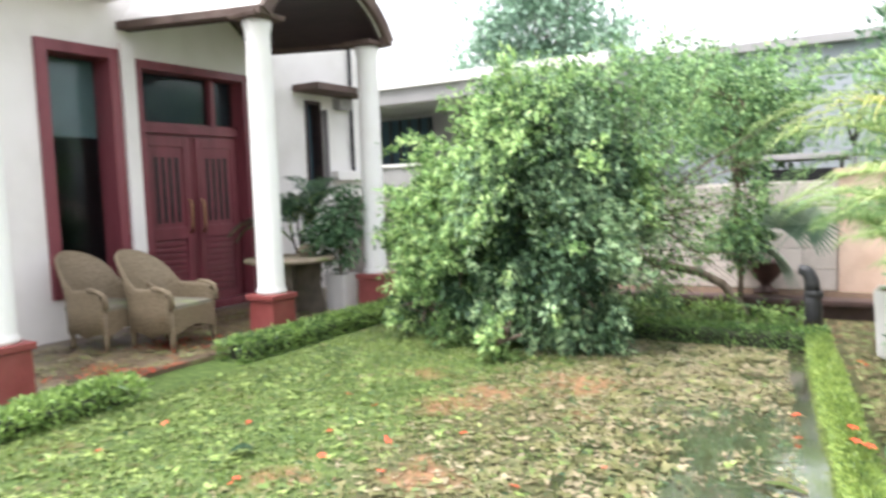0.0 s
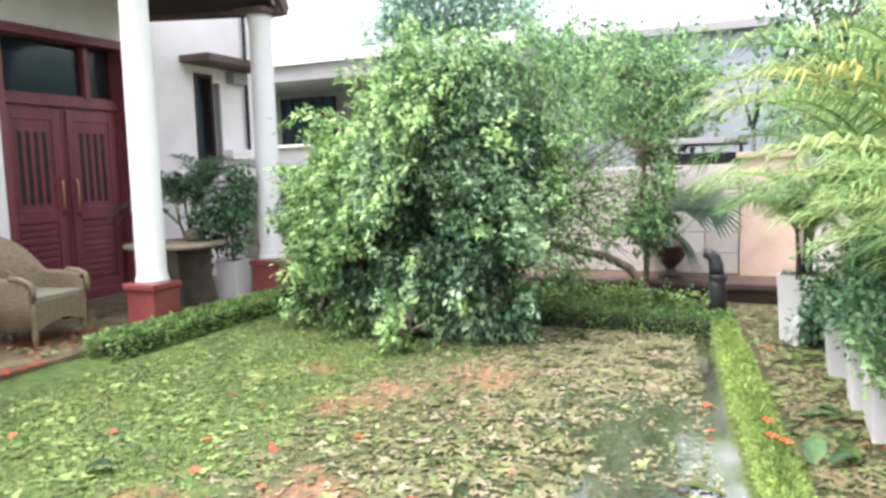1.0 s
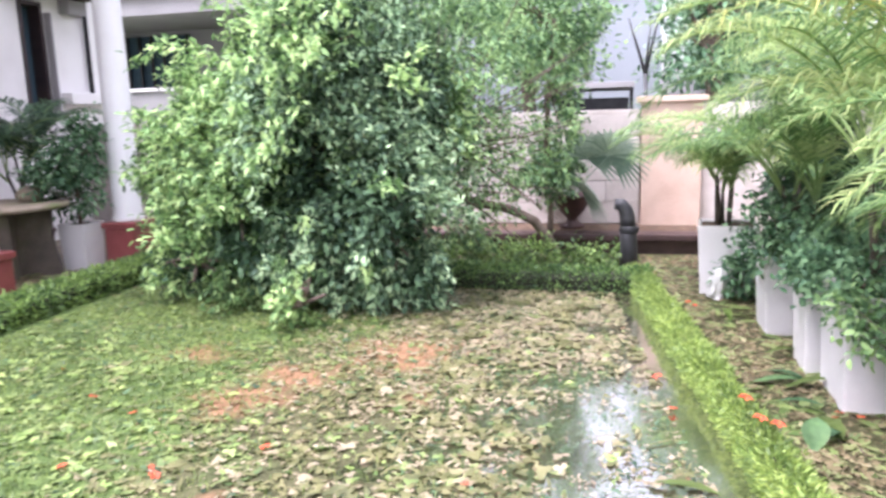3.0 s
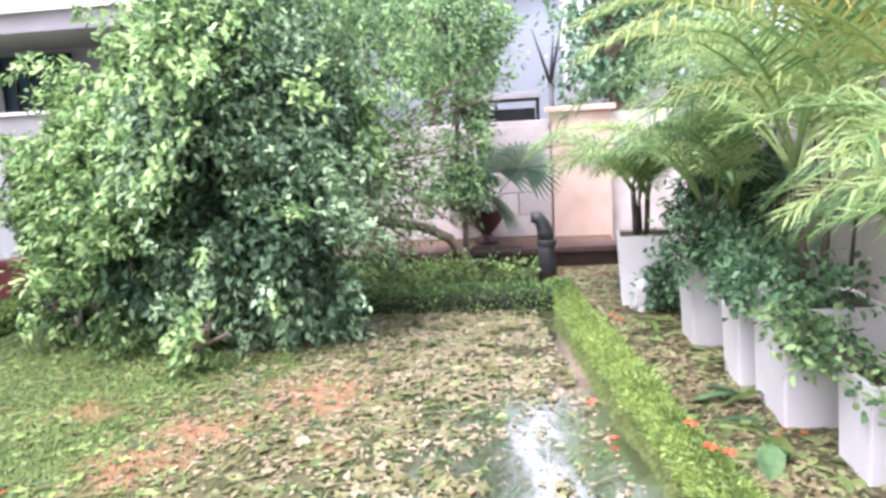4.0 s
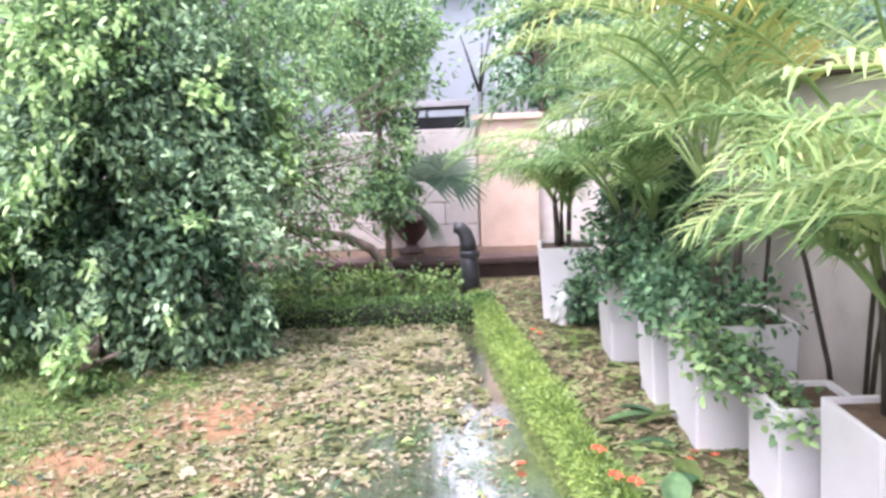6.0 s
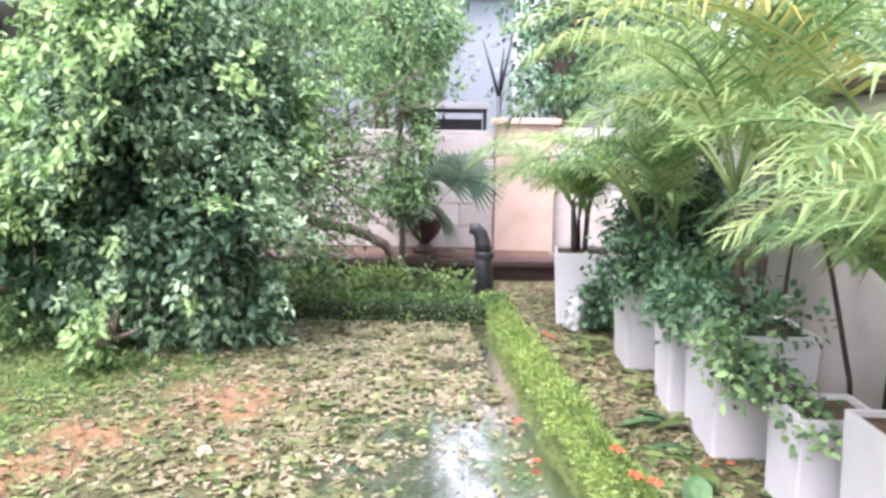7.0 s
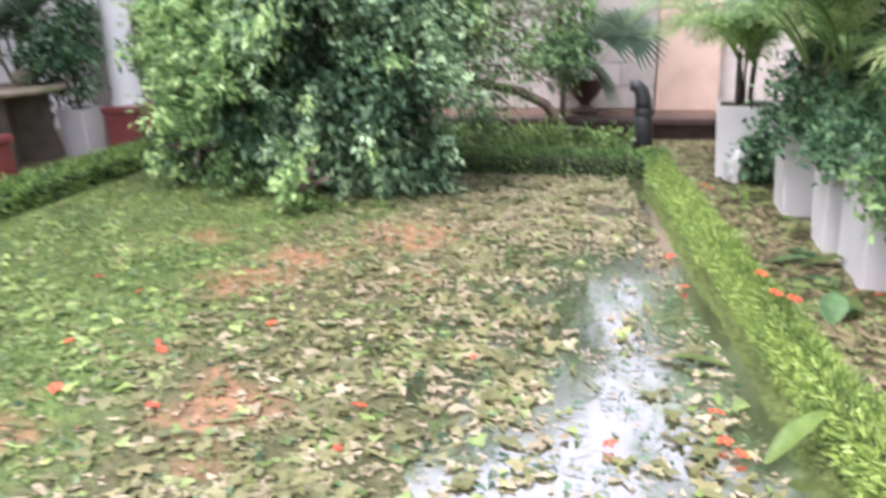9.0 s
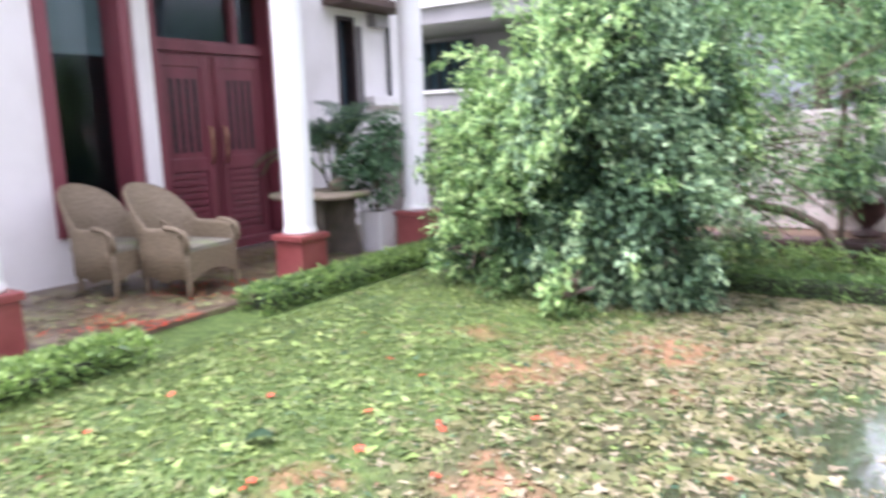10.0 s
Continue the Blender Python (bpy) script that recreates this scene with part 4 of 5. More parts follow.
# ---- plants in pots ----
def square_pot(name, label, x0, x1, y0, y1, tall, taper=0.9, turn=0.0):
    cx, cy = (x0 + x1) / 2, (y0 + y1) / 2
    w, d = (x1 - x0) / 2, (y1 - y0) / 2
    p = thing(name, label, "plant pot", (cx, cy, 0.012), turn, group="white square pots")
    bm = bmesh.new()
    lip = 0.022
    loops = []
    for s, z in ((taper, 0), (taper + 0.004, 0.01), (1.0, tall), (1 - lip / w, tall), (0.97 - lip / w, tall - 0.042)):
        loops.append([bm.verts.new((w * s * a, d * s * b, z)) for a, b in ((-1, -1), (1, -1), (1, 1), (-1, 1))])
    for a, b in zip(loops, loops[1:]):
        for k in range(4):
            j = (k + 1) % 4
            bm.faces.new((a[k], a[j], b[j], b[k]))
    bm.faces.new(loops[0][::-1])
    bm.faces.new(loops[-1])
    edges = [e for e in bm.edges if abs(e.verts[0].co.z - e.verts[1].co.z) > 0.3]
    bmesh.ops.bevel(bm, geom=edges, offset=0.008, segments=2, affect="EDGES")
    part("pot_shell", bm, M_pot, p)
    part("potting_soil", boxed(-w * 0.86, w * 0.86, -d * 0.86, d * 0.86, tall - 0.04, tall - 0.016, 0.008), M_soil, p, "dark potting soil")
    return p


POTS = [(0.42, 0.86, 7.42, 7.83, 0.54, 0.86, -6), (0.7, 1.1, 6.36, 6.76, 0.52, 0.86, 0), (0.78, 1.12, 5.66, 5.98, 0.47, 0.9, 0), (0.83, 1.27, 5.12, 5.58, 0.56, 0.93, 0),
        (0.96, 1.28, 4.59, 4.89, 0.4, 0.93, 0), (1.06, 1.44, 4.13, 4.51, 0.48, 0.93, 0), (1.08, 1.46, 3.3, 3.68, 0.5, 0.93, 0)]
for n, (x0, x1, y0, y1, h, tp, turn) in enumerate(POTS):
    square_pot("square_pot", "white square fibre pot with weather stains beside the hedge" if n else "stained white square pot leaning by the wall", x0, x1, y0, y1, h, tp, turn)


def blade_arrays(base, mid, tip, side, width):
    """Long narrow leaflets: five corners, three triangles each."""
    w = side * np.asarray(width)[:, None]
    v = np.stack([base - w * 0.3, base + w * 0.3, mid + w * 0.5, mid - w * 0.5, tip], 1)
    k = np.arange(len(base))[:, None, None] * 5
    f = (np.array([[0, 1, 2], [0, 2, 3], [3, 2, 4]])[None] + k).reshape(-1, 3)
    return v.reshape(-1, 3), f


def frond(parent, root, heading, length, start, end, mat, r, leaflet=0.36, pairs=44, petiole=0.22, name="frond"):
    """A feather leaf: a rachis that arches from the start slope to the end slope, and two rows of drooping leaflets."""
    a = radians(heading)
    flat = np.array([math.cos(a), math.sin(a), 0.0])
    s = np.linspace(0, 1, 15)
    slope = np.radians(start + (end - start) * s ** 1.25)
    step = (flat[None] * np.cos(slope)[:, None] + np.array([[0, 0, 1.0]]) * np.sin(slope)[:, None]) * length / 14
    curve = np.array(root) + np.concatenate([np.zeros((1, 3)), np.cumsum(step[:-1], 0)])
    t = np.repeat(np.linspace(petiole, 0.99, pairs), 2)
    sign = np.tile([1.0, -1.0], pairs)
    t = np.clip(t + r.normal(0, 0.006, len(t)), 0, 1)
    at = np.array([np.interp(t, s, curve[:, i]) for i in range(3)]).T
    tan = unit(np.array([np.interp(np.clip(t + 0.04, 0, 1), s, curve[:, i]) - np.interp(t - 0.04, s, curve[:, i]) for i in range(3)]).T)
    side = unit(np.cross(tan, np.array([0, 0, 1.0]) + 0.01 * flat))
    up = np.cross(side, tan)
    u = (t - petiole) / (1 - petiole)
    ln = leaflet * (0.5 + 0.5 * np.sin(np.pi * np.clip(u * 0.85 + 0.12, 0, 1))) * (1 - 0.4 * u ** 3) * r.uniform(0.85, 1.12, len(t))
    out = unit(side * sign[:, None] * (1.0 - 0.35 * u)[:, None] + tan * (0.5 + 0.45 * u)[:, None] + up * 0.35 + r.normal(0, 0.1, (len(t), 3)))
    mid = at + out * (ln * 0.5)[:, None] - np.array([0, 0, 1]) * (ln * 0.05)[:, None]
    tip = at + out * (ln * 0.9)[:, None] - np.array([0, 0, 1]) * (ln * r.uniform(0.22, 0.52, len(t)))[:, None]
    wd = 0.015 * r.uniform(0.8, 1.2, len(t)) * (1 - 0.35 * u)
    f = part_np(name, *blade_arrays(at, mid, tip, unit(np.cross(out, up)), wd), mat, parent)
    part("rachis", tube(bmesh.new(), curve, [0.009 * (1 - 0.8 * q) + 0.0015 for q in s], 5), M_palm, f, smooth=True)


def areca(at, label, tall, fronds, seed, reach=1.1, canes=5, bias=190, spread=150, mats=None, leaflet=0.28, thick=0.02, erect=0.0):
    """A clump of canes, each with a head of fronds: the young ones stand, the old ones hang."""
    p = thing("areca_palm", label, "palm", at, group="potted palms")
    r = np.random.default_rng(seed)
    heads = []
    for k in range(canes):
        a = 2 * math.pi * (k + 0.5 * r.random()) / canes
        foot = np.array([0.05 * math.cos(a), 0.05 * math.sin(a), 0])
        lean = np.array([math.cos(a), math.sin(a), 0]) * r.uniform(0.02, 0.16) * tall
        h = tall * r.uniform(0.7, 1.0)
        pts = [foot + lean * q ** 1.5 + np.array([0, 0, h * q]) for q in (0, 0.35, 0.7, 1.0)]
        part("cane", tube(bmesh.new(), pts, [thick, thick * 0.9, thick * 0.8, thick * 0.6], 8), M_cane, p, smooth=True)
        heads.append(pts[-1])
    mats = mats or [M_palm]
    for k in range(fronds):
        head = heads[k % canes]
        heading = bias + (((k * 0.618) % 1) - 0.5) * 2 * spread + r.normal(0, 10)
        age = min(1.0, max(0.0, ((k * 0.377) % 1) - erect))
        frond(p, head - np.array([0, 0, 0.08 * age]), heading, reach * r.uniform(0.85, 1.15), 80 - 34 * age, -5 - 70 * age, mats[k % len(mats)], r, leaflet * r.uniform(0.85, 1.1))
    return p


G, Y, D, K = M_palm, M_palm_yellow, M_leaf_shrub, M_palm_rust
areca((0.61, 7.64, 0.45), "small areca palm drooping over its pot", 0.48, 20, 31, 0.88, 5, 205, 175, [G, G, D], 0.36)
areca((0.92, 6.56, 0.47), "areca palm with arching green fronds", 0.5, 18, 32, 1.15, 5, 195, 165, [G, D, G], 0.33)
areca((1.05, 5.36, 0.51), "dark stemmed areca palm with long arching fronds", 0.85, 16, 33, 1.4, 2, 190, 150, [G, G, D, G, Y], 0.38, 0.022)
areca((1.24, 4.33, 0.43), "broad areca palm with low bright fronds", 0.55, 17, 34, 0.98, 4, 190, 120, [G, G, D, G, Y], 0.34)
areca((1.27, 3.5, 0.45), "yellowing areca palm at the side wall", 0.45, 17, 35, 1.25, 5, 155, 130, [G, G, Y, G], 0.34, erect=0.1)
areca((1.38, 7.2, 0.012), "tall palm rising behind the pots", 1.5, 17, 36, 1.3, 4, 190, 170, [G, G, D], 0.36, 0.012)
areca((1.42, 6.0, 0.012), "tall palm rising along the side wall", 1.65, 14, 37, 1.6, 3, 185, 150, [G, G, D, G, Y], 0.38, 0.012, 0.1)
tall_palm = areca((1.42, 4.95, 0.012), "tall yellow-green palm against the side wall", 1.7, 12, 38, 1.55, 3, 185, 140, [G, D, G, G, Y], 0.38, 0.012, 0.1)
frond(tall_palm, (-0.05, 0.0, 1.3), 206, 1.6, 48, -28, K, np.random.default_rng(39), 0.34)
frond(tall_palm, (-0.05, 0.0, 1.2), 186, 1.5, 40, -45, Y, np.random.default_rng(40), 0.34)


# shrubs spilling from the pots
def spilling_shrub(at, label, blobs, seed, count, leaf=0.055, mat=None):
    s = thing("pot_shrub", label, "shrub", at, group="pot shrubs")
    r = np.random.default_rng(seed)
    for c, rad in blobs:
        part("stem", branches(bmesh.new(), (0, 0, 0), [np.array(c) + np.array(rad) * 0.6 * d for d in unit(r.normal(0, 1, (5, 3)))], 0.008, r, 0.05, 5), M_bark, s)
    tips, outs = crown_tips([(tuple(np.array(c) + np.array(at)), rad) for c, rad in blobs], count, seed, shell=0.25, rough=0.4)
    part_np("foliage", *twig_leaves(tips - np.array(at), outs, 7, leaf, leaf * 0.62, leaf * 0.8), mat or M_leaf_pot, s)


spilling_shrub((0.9, 6.5, 0.46), "small leaved green shrub spilling from a pot", [((-0.05, -0.1, 0.24), (0.3, 0.3, 0.2)), ((-0.22, -0.1, 0.12), (0.16, 0.2, 0.12)), ((0.1, -0.4, 0.2), (0.28, 0.3, 0.18))], 41, 210, 0.05)
spilling_shrub((0.95, 5.8, 0.42), "small leaved green shrub spilling from a pot", [((-0.04, -0.05, 0.17), (0.24, 0.25, 0.16)), ((-0.12, -0.2, 0.16), (0.16, 0.2, 0.1))], 42, 120, 0.05)
spilling_shrub((1.1, 4.74, 0.36), "trailing green creeper hanging over two pots", [((-0.24, 0.34, 0.17), (0.14, 0.2, 0.1)), ((-0.17, 0.16, 0.1), (0.14, 0.16, 0.08)), ((-0.06, -0.06, 0.04), (0.1, 0.1, 0.05)), ((-0.07, -0.14, -0.02), (0.08, 0.05, 0.06))], 43, 110, 0.046, M_leaf_shrub)
spilling_shrub((1.02, 5.34, 0.53), "small leaved green shrub round the palm stems", [((-0.1, -0.06, 0.13), (0.2, 0.2, 0.12)), ((0.1, -0.14, 0.1), (0.16, 0.14, 0.1)), ((-0.18, 0.1, 0.08), (0.12, 0.16, 0.12))], 45, 110, 0.046)
spilling_shrub((0.72, 7.3, 0.02), "leafy seedling between the pots", [((0.0, -0.05, 0.22), (0.16, 0.16, 0.2))], 44, 70)


# Added dark foliage; its leaf colour stands for the shaded gap behind the palms.
build_shrub("wall_shrub", "dark leafy shrub added as the shade behind the pots", (1.22, 8.35, 0.012),
            [((0.0, 0.2, 0.75), (0.22, 0.4, 0.3)), ((0.08, -0.3, 1.05), (0.22, 0.4, 0.3)), ((0.12, -0.75, 0.95), (0.2, 0.35, 0.35)), ((0.05, -0.2, 0.4), (0.25, 0.4, 0.3)), ((0.0, -1.3, 1.0), (0.25, 0.35, 0.35)), ((0.1, -1.0, 0.6), (0.25, 0.45, 0.4))],
            [(0, 0, 0), (0.02, -0.05, 0.4), (0.04, -0.1, 0.8), (0.06, -0.2, 1.1)], 620, 8, 0.085, M_leaf_dark, 47)


# fan palm in an urn on the ledge
def build_urn():
    u = thing("planted_urn", "dark urn with a blue-green fan palm", "urn", (-0.69, 9.6, 0.202))
    part("urn_bowl", lathe(bmesh.new(), [(0.13, 0), (0.13, 0.03), (0.06, 0.07), (0.055, 0.1), (0.13, 0.18), (0.185, 0.27), (0.2, 0.33), (0.215, 0.345), (0.21, 0.365), (0.17, 0.36), (0.15, 0.32)], 28), M_urn, u, smooth=True)
    r = np.random.default_rng(51)
    for k in range(11):
        a, rise = r.uniform(0, 2 * math.pi), r.uniform(0.25, 1.1)
        stalk = r.uniform(0.25, 0.6)
        if k < 3:
            a, rise, stalk = radians((-36, -65, -50)[k]), (0.75, 0.3, 1.0)[k], (0.66, 0.3, 0.5)[k]
        d = np.array([math.cos(a) * math.cos(rise), math.sin(a) * math.cos(rise), math.sin(rise)])
        hub = np.array([0, 0, 0.34]) + d * stalk
        side = unit(np.cross(d, np.array([0.25, -1.0, 0.15]) if k < 3 else np.array([0, 0, 1.0])))
        nrm = np.cross(side, d)
        size = 0.5 if k < 3 else r.uniform(0.28, 0.4)
        th = np.linspace(-1.9, 1.9, 24)
        out = np.cos(th)[:, None] * d + np.sin(th)[:, None] * side + nrm * 0.12
        ln = size * (0.75 + 0.25 * np.cos(th))
        base = np.repeat(hub[None], 24, 0)
        mid = hub + out * (ln * 0.55)[:, None]
        tip = hub + out * ln[:, None] - np.array([0, 0, 1]) * (ln * 0.25)[:, None]
        f = part_np("fan_leaf", *blade_arrays(base, mid, tip, unit(np.cross(out, nrm)), np.full(24, 0.045)), M_fan, u)
        part("leaf_stalk", tube(bmesh.new(), [(0, 0, 0.3), np.array([0, 0, 0.33]) + d * stalk * 0.5 + np.array([0, 0, 0.03]), hub], [0.009, 0.007, 0.005], 5), M_fan, f)


build_urn()

# bent charcoal pipe
pipe = thing("bent_pipe", "upright charcoal pipe with a bent open mouth", "pipe", (-0.1, 8.3, 0.0))
part("riser", tube(bmesh.new(), [(0, 0, 0.0), (0.0, 0, 0.2), (-0.005, 0, 0.3), (-0.01, 0, 0.4)], [0.085, 0.08, 0.078, 0.075], 16), M_pipe, pipe, smooth=True)
part("bend", tube(bmesh.new(), [(-0.01, 0, 0.401), (-0.015, 0, 0.5), (-0.035, 0, 0.57), (-0.075, 0, 0.615), (-0.13, 0, 0.62)], [0.072, 0.068, 0.062, 0.058, 0.045], 16), M_pipe, pipe, smooth=True)
part("collar", lathe(bmesh.new(), [(0.08, 0.36), (0.086, 0.37), (0.086, 0.41), (0.08, 0.42)], 20), M_pipe, pipe)

# crumpled bag by the leaning pot
bm = bmesh.new()
bmesh.ops.create_icosphere(bm, subdivisions=3, radius=1)
for v in bm.verts:
    k = 1 + 0.45 * noise.noise(v.co * 1.7) + 0.2 * noise.noise(v.co * 5)
    v.co = Vector((v.co.x * 0.07 * k, v.co.y * 0.08 * k, max(-0.13, v.co.z * 0.15 * k)))
bag = tagged(part("crumpled_bag", bm, M_paper), "crumpled white bag leaning on a pot", "bag")
bag.matrix_basis = pose(0.56, 7.3, 0.14, 0, 18, 20)

# porch plants
square_pot("square_pot", "white pot with a leafy shrub on the porch", -5.5, -5.2, 7.55, 7.85, 0.5, 0.85)

build_shrub("porch_shrub", "leafy green shrub in the white porch pot", (-5.35, 7.7, 0.45),
            [((0.0, -0.05, 0.35), (0.3, 0.3, 0.3)), ((0.08, 0.0, 0.7), (0.28, 0.28, 0.28)), ((-0.1, -0.25, 0.55), (0.22, 0.22, 0.25)), ((0.12, 0.05, 0.95), (0.18, 0.18, 0.2))],
            [(0, 0, 0), (0.0, 0, 0.3), (0.02, 0, 0.7)], 330, 9, 0.07, M_leaf_pot, 61, "shrub", 0.018)
porch_pot = thing("round_pot", "dark round pot on the porch", "plant pot", (-6.1, 7.9, 0.06))
part("pot_shell", lathe(bmesh.new(), [(0.14, 0), (0.2, 0.3), (0.22, 0.32), (0.21, 0.35), (0.16, 0.34)], 24), M_urn, porch_pot, smooth=True)
porch_palm = areca((-6.1, 7.9, 0.38), "dark green feathery palm on the porch", 0.85, 20, 62, 0.85, 5, 0, 180, [M_leaf_dark], 0.32)


# ---- trees beyond the wall ----
def far_tree(at, label, tall, blobs, seed, count=700, leaf=0.2, mat=None):
    t = thing("background_tree", label, "tree", at)
    r = np.random.default_rng(seed)
    part("trunk", tube(bmesh.new(), [(0, 0, 0), (0.05, 0, tall * 0.35), (-0.05, 0.05, tall * 0.6)], [0.16, 0.12, 0.08], 8), M_bark, t, smooth=True)
    for c, rad in blobs:
        part("limb", branches(bmesh.new(), (-0.05, 0.05, tall * 0.55), [np.array(c) + np.array(rad) * 0.5 * d for d in unit(r.normal(0, 1, (4, 3)))], 0.05, r, 0.15, 5), M_bark, t)
    tips, outs = crown_tips(blobs, count, seed, shell=0.4, rough=0.45)
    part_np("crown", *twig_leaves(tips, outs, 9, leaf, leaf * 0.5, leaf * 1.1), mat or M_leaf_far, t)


far_tree((-7.4, 19.0, 0), "tall green tree, haze put into its leaf colour, beyond the building", 7, [((0, 0, 5.6), (1.9, 1.6, 1.3)), ((-1.2, 0, 4.8), (1.3, 1.2, 1.0)), ((1.3, 0, 5.0), (1.3, 1.2, 1.0)), ((0.3, 0, 6.8), (1.3, 1.2, 0.9))], 71, 1000)
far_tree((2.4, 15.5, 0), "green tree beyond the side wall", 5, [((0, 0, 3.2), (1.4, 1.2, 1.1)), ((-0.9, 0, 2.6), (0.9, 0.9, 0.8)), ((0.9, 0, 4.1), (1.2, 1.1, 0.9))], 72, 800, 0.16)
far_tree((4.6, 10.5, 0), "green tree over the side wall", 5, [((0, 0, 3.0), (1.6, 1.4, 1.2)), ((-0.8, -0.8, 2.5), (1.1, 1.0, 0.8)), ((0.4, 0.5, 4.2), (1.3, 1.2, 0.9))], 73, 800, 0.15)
far_tree((0.98, 12.0, 0), "dark leafy tree beyond the pier", 4, [((-0.1, 0, 2.3), (0.75, 0.7, 0.7)), ((0.6, 0.2, 2.9), (0.8, 0.7, 0.7)), ((-0.25, 0, 3.3), (0.6, 0.6, 0.55)), ((0.3, 0, 4.0), (0.8, 0.7, 0.5))], 75, 620, 0.11, M_leaf_pot)
far_tree((-1.6, 13.2, 0), "dark leafy tree behind the boundary wall", 4, [((0.4, 0, 2.3), (0.8, 0.8, 0.7)), ((-0.4, 0, 2.9), (0.9, 0.8, 0.6)), ((0.7, 0, 3.0), (0.6, 0.6, 0.5)), ((-1.2, 0, 2.5), (0.9, 0.8, 0.8)), ((-0.9, 0, 3.4), (0.7, 0.7, 0.45))], 74, 850, 0.11, M_leaf_shrub)
dead = thing("bare_tree", "thin bare forked stem beyond the wall", "tree", (0.12, 11.6, 0))
part("trunk", tube(bmesh.new(), [(0, 0, 0), (0.02, 0, 1.2), (0.0, 0, 1.9)], [0.045, 0.035, 0.028], 7), M_pipe, dead, smooth=True)
for dx, dz in ((-0.22, 2.6), (0.18, 2.75), (0.05, 2.5)):
    part("limb", tube(bmesh.new(), [(0.0, 0, 1.88), (dx * 0.5, 0.02, (1.9 + dz) / 2), (dx, 0.05, dz)], [0.024, 0.018, 0.008], 6), M_pipe, dead, smooth=True)


# ---- fallen leaves, grass and flowers ----
def inside_lawn(x, y):
    return (x > -4.32) & (x < 0.46 - 0.135 * (y - 2.2)) & (y > -1.6) & (y < 7.42)


def flat_leaves(x, y, z, size, ratio, r, tilt=0.25):
    n = len(x)
    a = r.uniform(0, 2 * math.pi, n)
    along = np.column_stack([np.cos(a), np.sin(a), r.normal(0, tilt * 0.4, n)])
    up = unit(np.column_stack([r.normal(0, tilt, n), r.normal(0, tilt, n), np.ones(n)]))
    return leaf_arrays(np.column_stack([x, y, z]), along, up, size, size * ratio, fold=0.12, droop=0.02)


def torn_leaves(x, y, z, size, ratio, r, tilt=0.12):
    """Ragged, lobed scraps of leaf: a ring of thirteen uneven corners round a raised middle."""
    n = len(x)
    a = r.uniform(0, 2 * math.pi, n)
    along = np.column_stack([np.cos(a), np.sin(a), r.normal(0, tilt, n)])
    side = unit(np.column_stack([-np.sin(a), np.cos(a), r.normal(0, tilt, n)]))
    th = np.linspace(0, 2 * math.pi, 14)[:13][None] + r.uniform(-0.15, 0.15, (n, 13))
    lobes = 0.24 * np.cos(3 * th + r.uniform(0, 6.3, (n, 1)))
    rad = np.clip(0.66 + lobes + r.uniform(-0.24, 0.24, (n, 13)), 0.22, 1.1) * (size / 2)[:, None]
    u, w = np.cos(th) * rad, np.sin(th) * rad * ratio[:, None]
    curl = np.abs(r.normal(0, 0.05, (n, 13))) * size[:, None]
    c = np.column_stack([x, y, z])
    ring = c[:, None] + along[:, None] * u[..., None] + side[:, None] * w[..., None] + np.array([0, 0, 1.0]) * curl[..., None]
    v = np.concatenate([ring, (c + np.array([0, 0, 0.003]))[:, None]], 1)
    f = np.array([[k, (k + 1) % 13, 13] for k in range(13)])[None] + np.arange(n)[:, None, None] * 14
    return v.reshape(-1, 3), f.reshape(-1, 3)


def lawn_z(x, y):
    return np.maximum(0.004, np.array([height(a, b) for a, b in zip(x, y)]))


def litter(name, label, mat, count, chance, sizes, ratio, seed, lift=0.004, tilt=0.16, area=(-4.35, 0.9, -1.6, 7.45), lawn=True, torn=False):
    r = np.random.default_rng(seed)
    x, y = r.uniform(area[0], area[1], count), r.uniform(area[2], area[3], count)
    keep = r.random(count) < chance(x, y)
    if lawn:
        keep &= inside_lawn(x, y) & (y > area[2] + 1.3 * np.abs(clump(x, y, 1.7, 50)) * 2)
    x, y = x[keep], y[keep]
    z = lawn_z(x, y) + lift + r.uniform(0, 0.007, len(x))
    size = r.uniform(*sizes, len(x))
    ob = part_np(name, *(torn_leaves if torn else flat_leaves)(x, y, z, size, ratio * r.uniform(0.4, 1.5, len(x)), r, tilt), mat)
    return tagged(ob, label, "fallen leaves", kind="stuff")


def ramp01(v, a, b):
    return np.clip((v - a) / (b - a), 0, 1)


def clump(x, y, f, s):
    return np.array([noise.noise(Vector((a * f, b * f, s))) for a, b in zip(x, y)])


def rust_spots(x, y):
    """Patches of rusty petals and bare clay."""
    spots = ((-1.46, 5.72, 0.34, 0.22), (-1.95, 5.2, 0.28, 0.16), (-2.12, 4.84, 0.26, 0.14), (-1.58, 3.64, 0.2, 0.16), (-2.79, 5.48, 0.25, 0.12), (-0.2, 6.4, 0.2, 0.14), (-2.3, 3.3, 0.16, 0.1))
    return np.clip(sum(np.exp(-(((x - a) / c) ** 2 + ((y - b) / d) ** 2)) for a, b, c, d in spots), 0, 1)


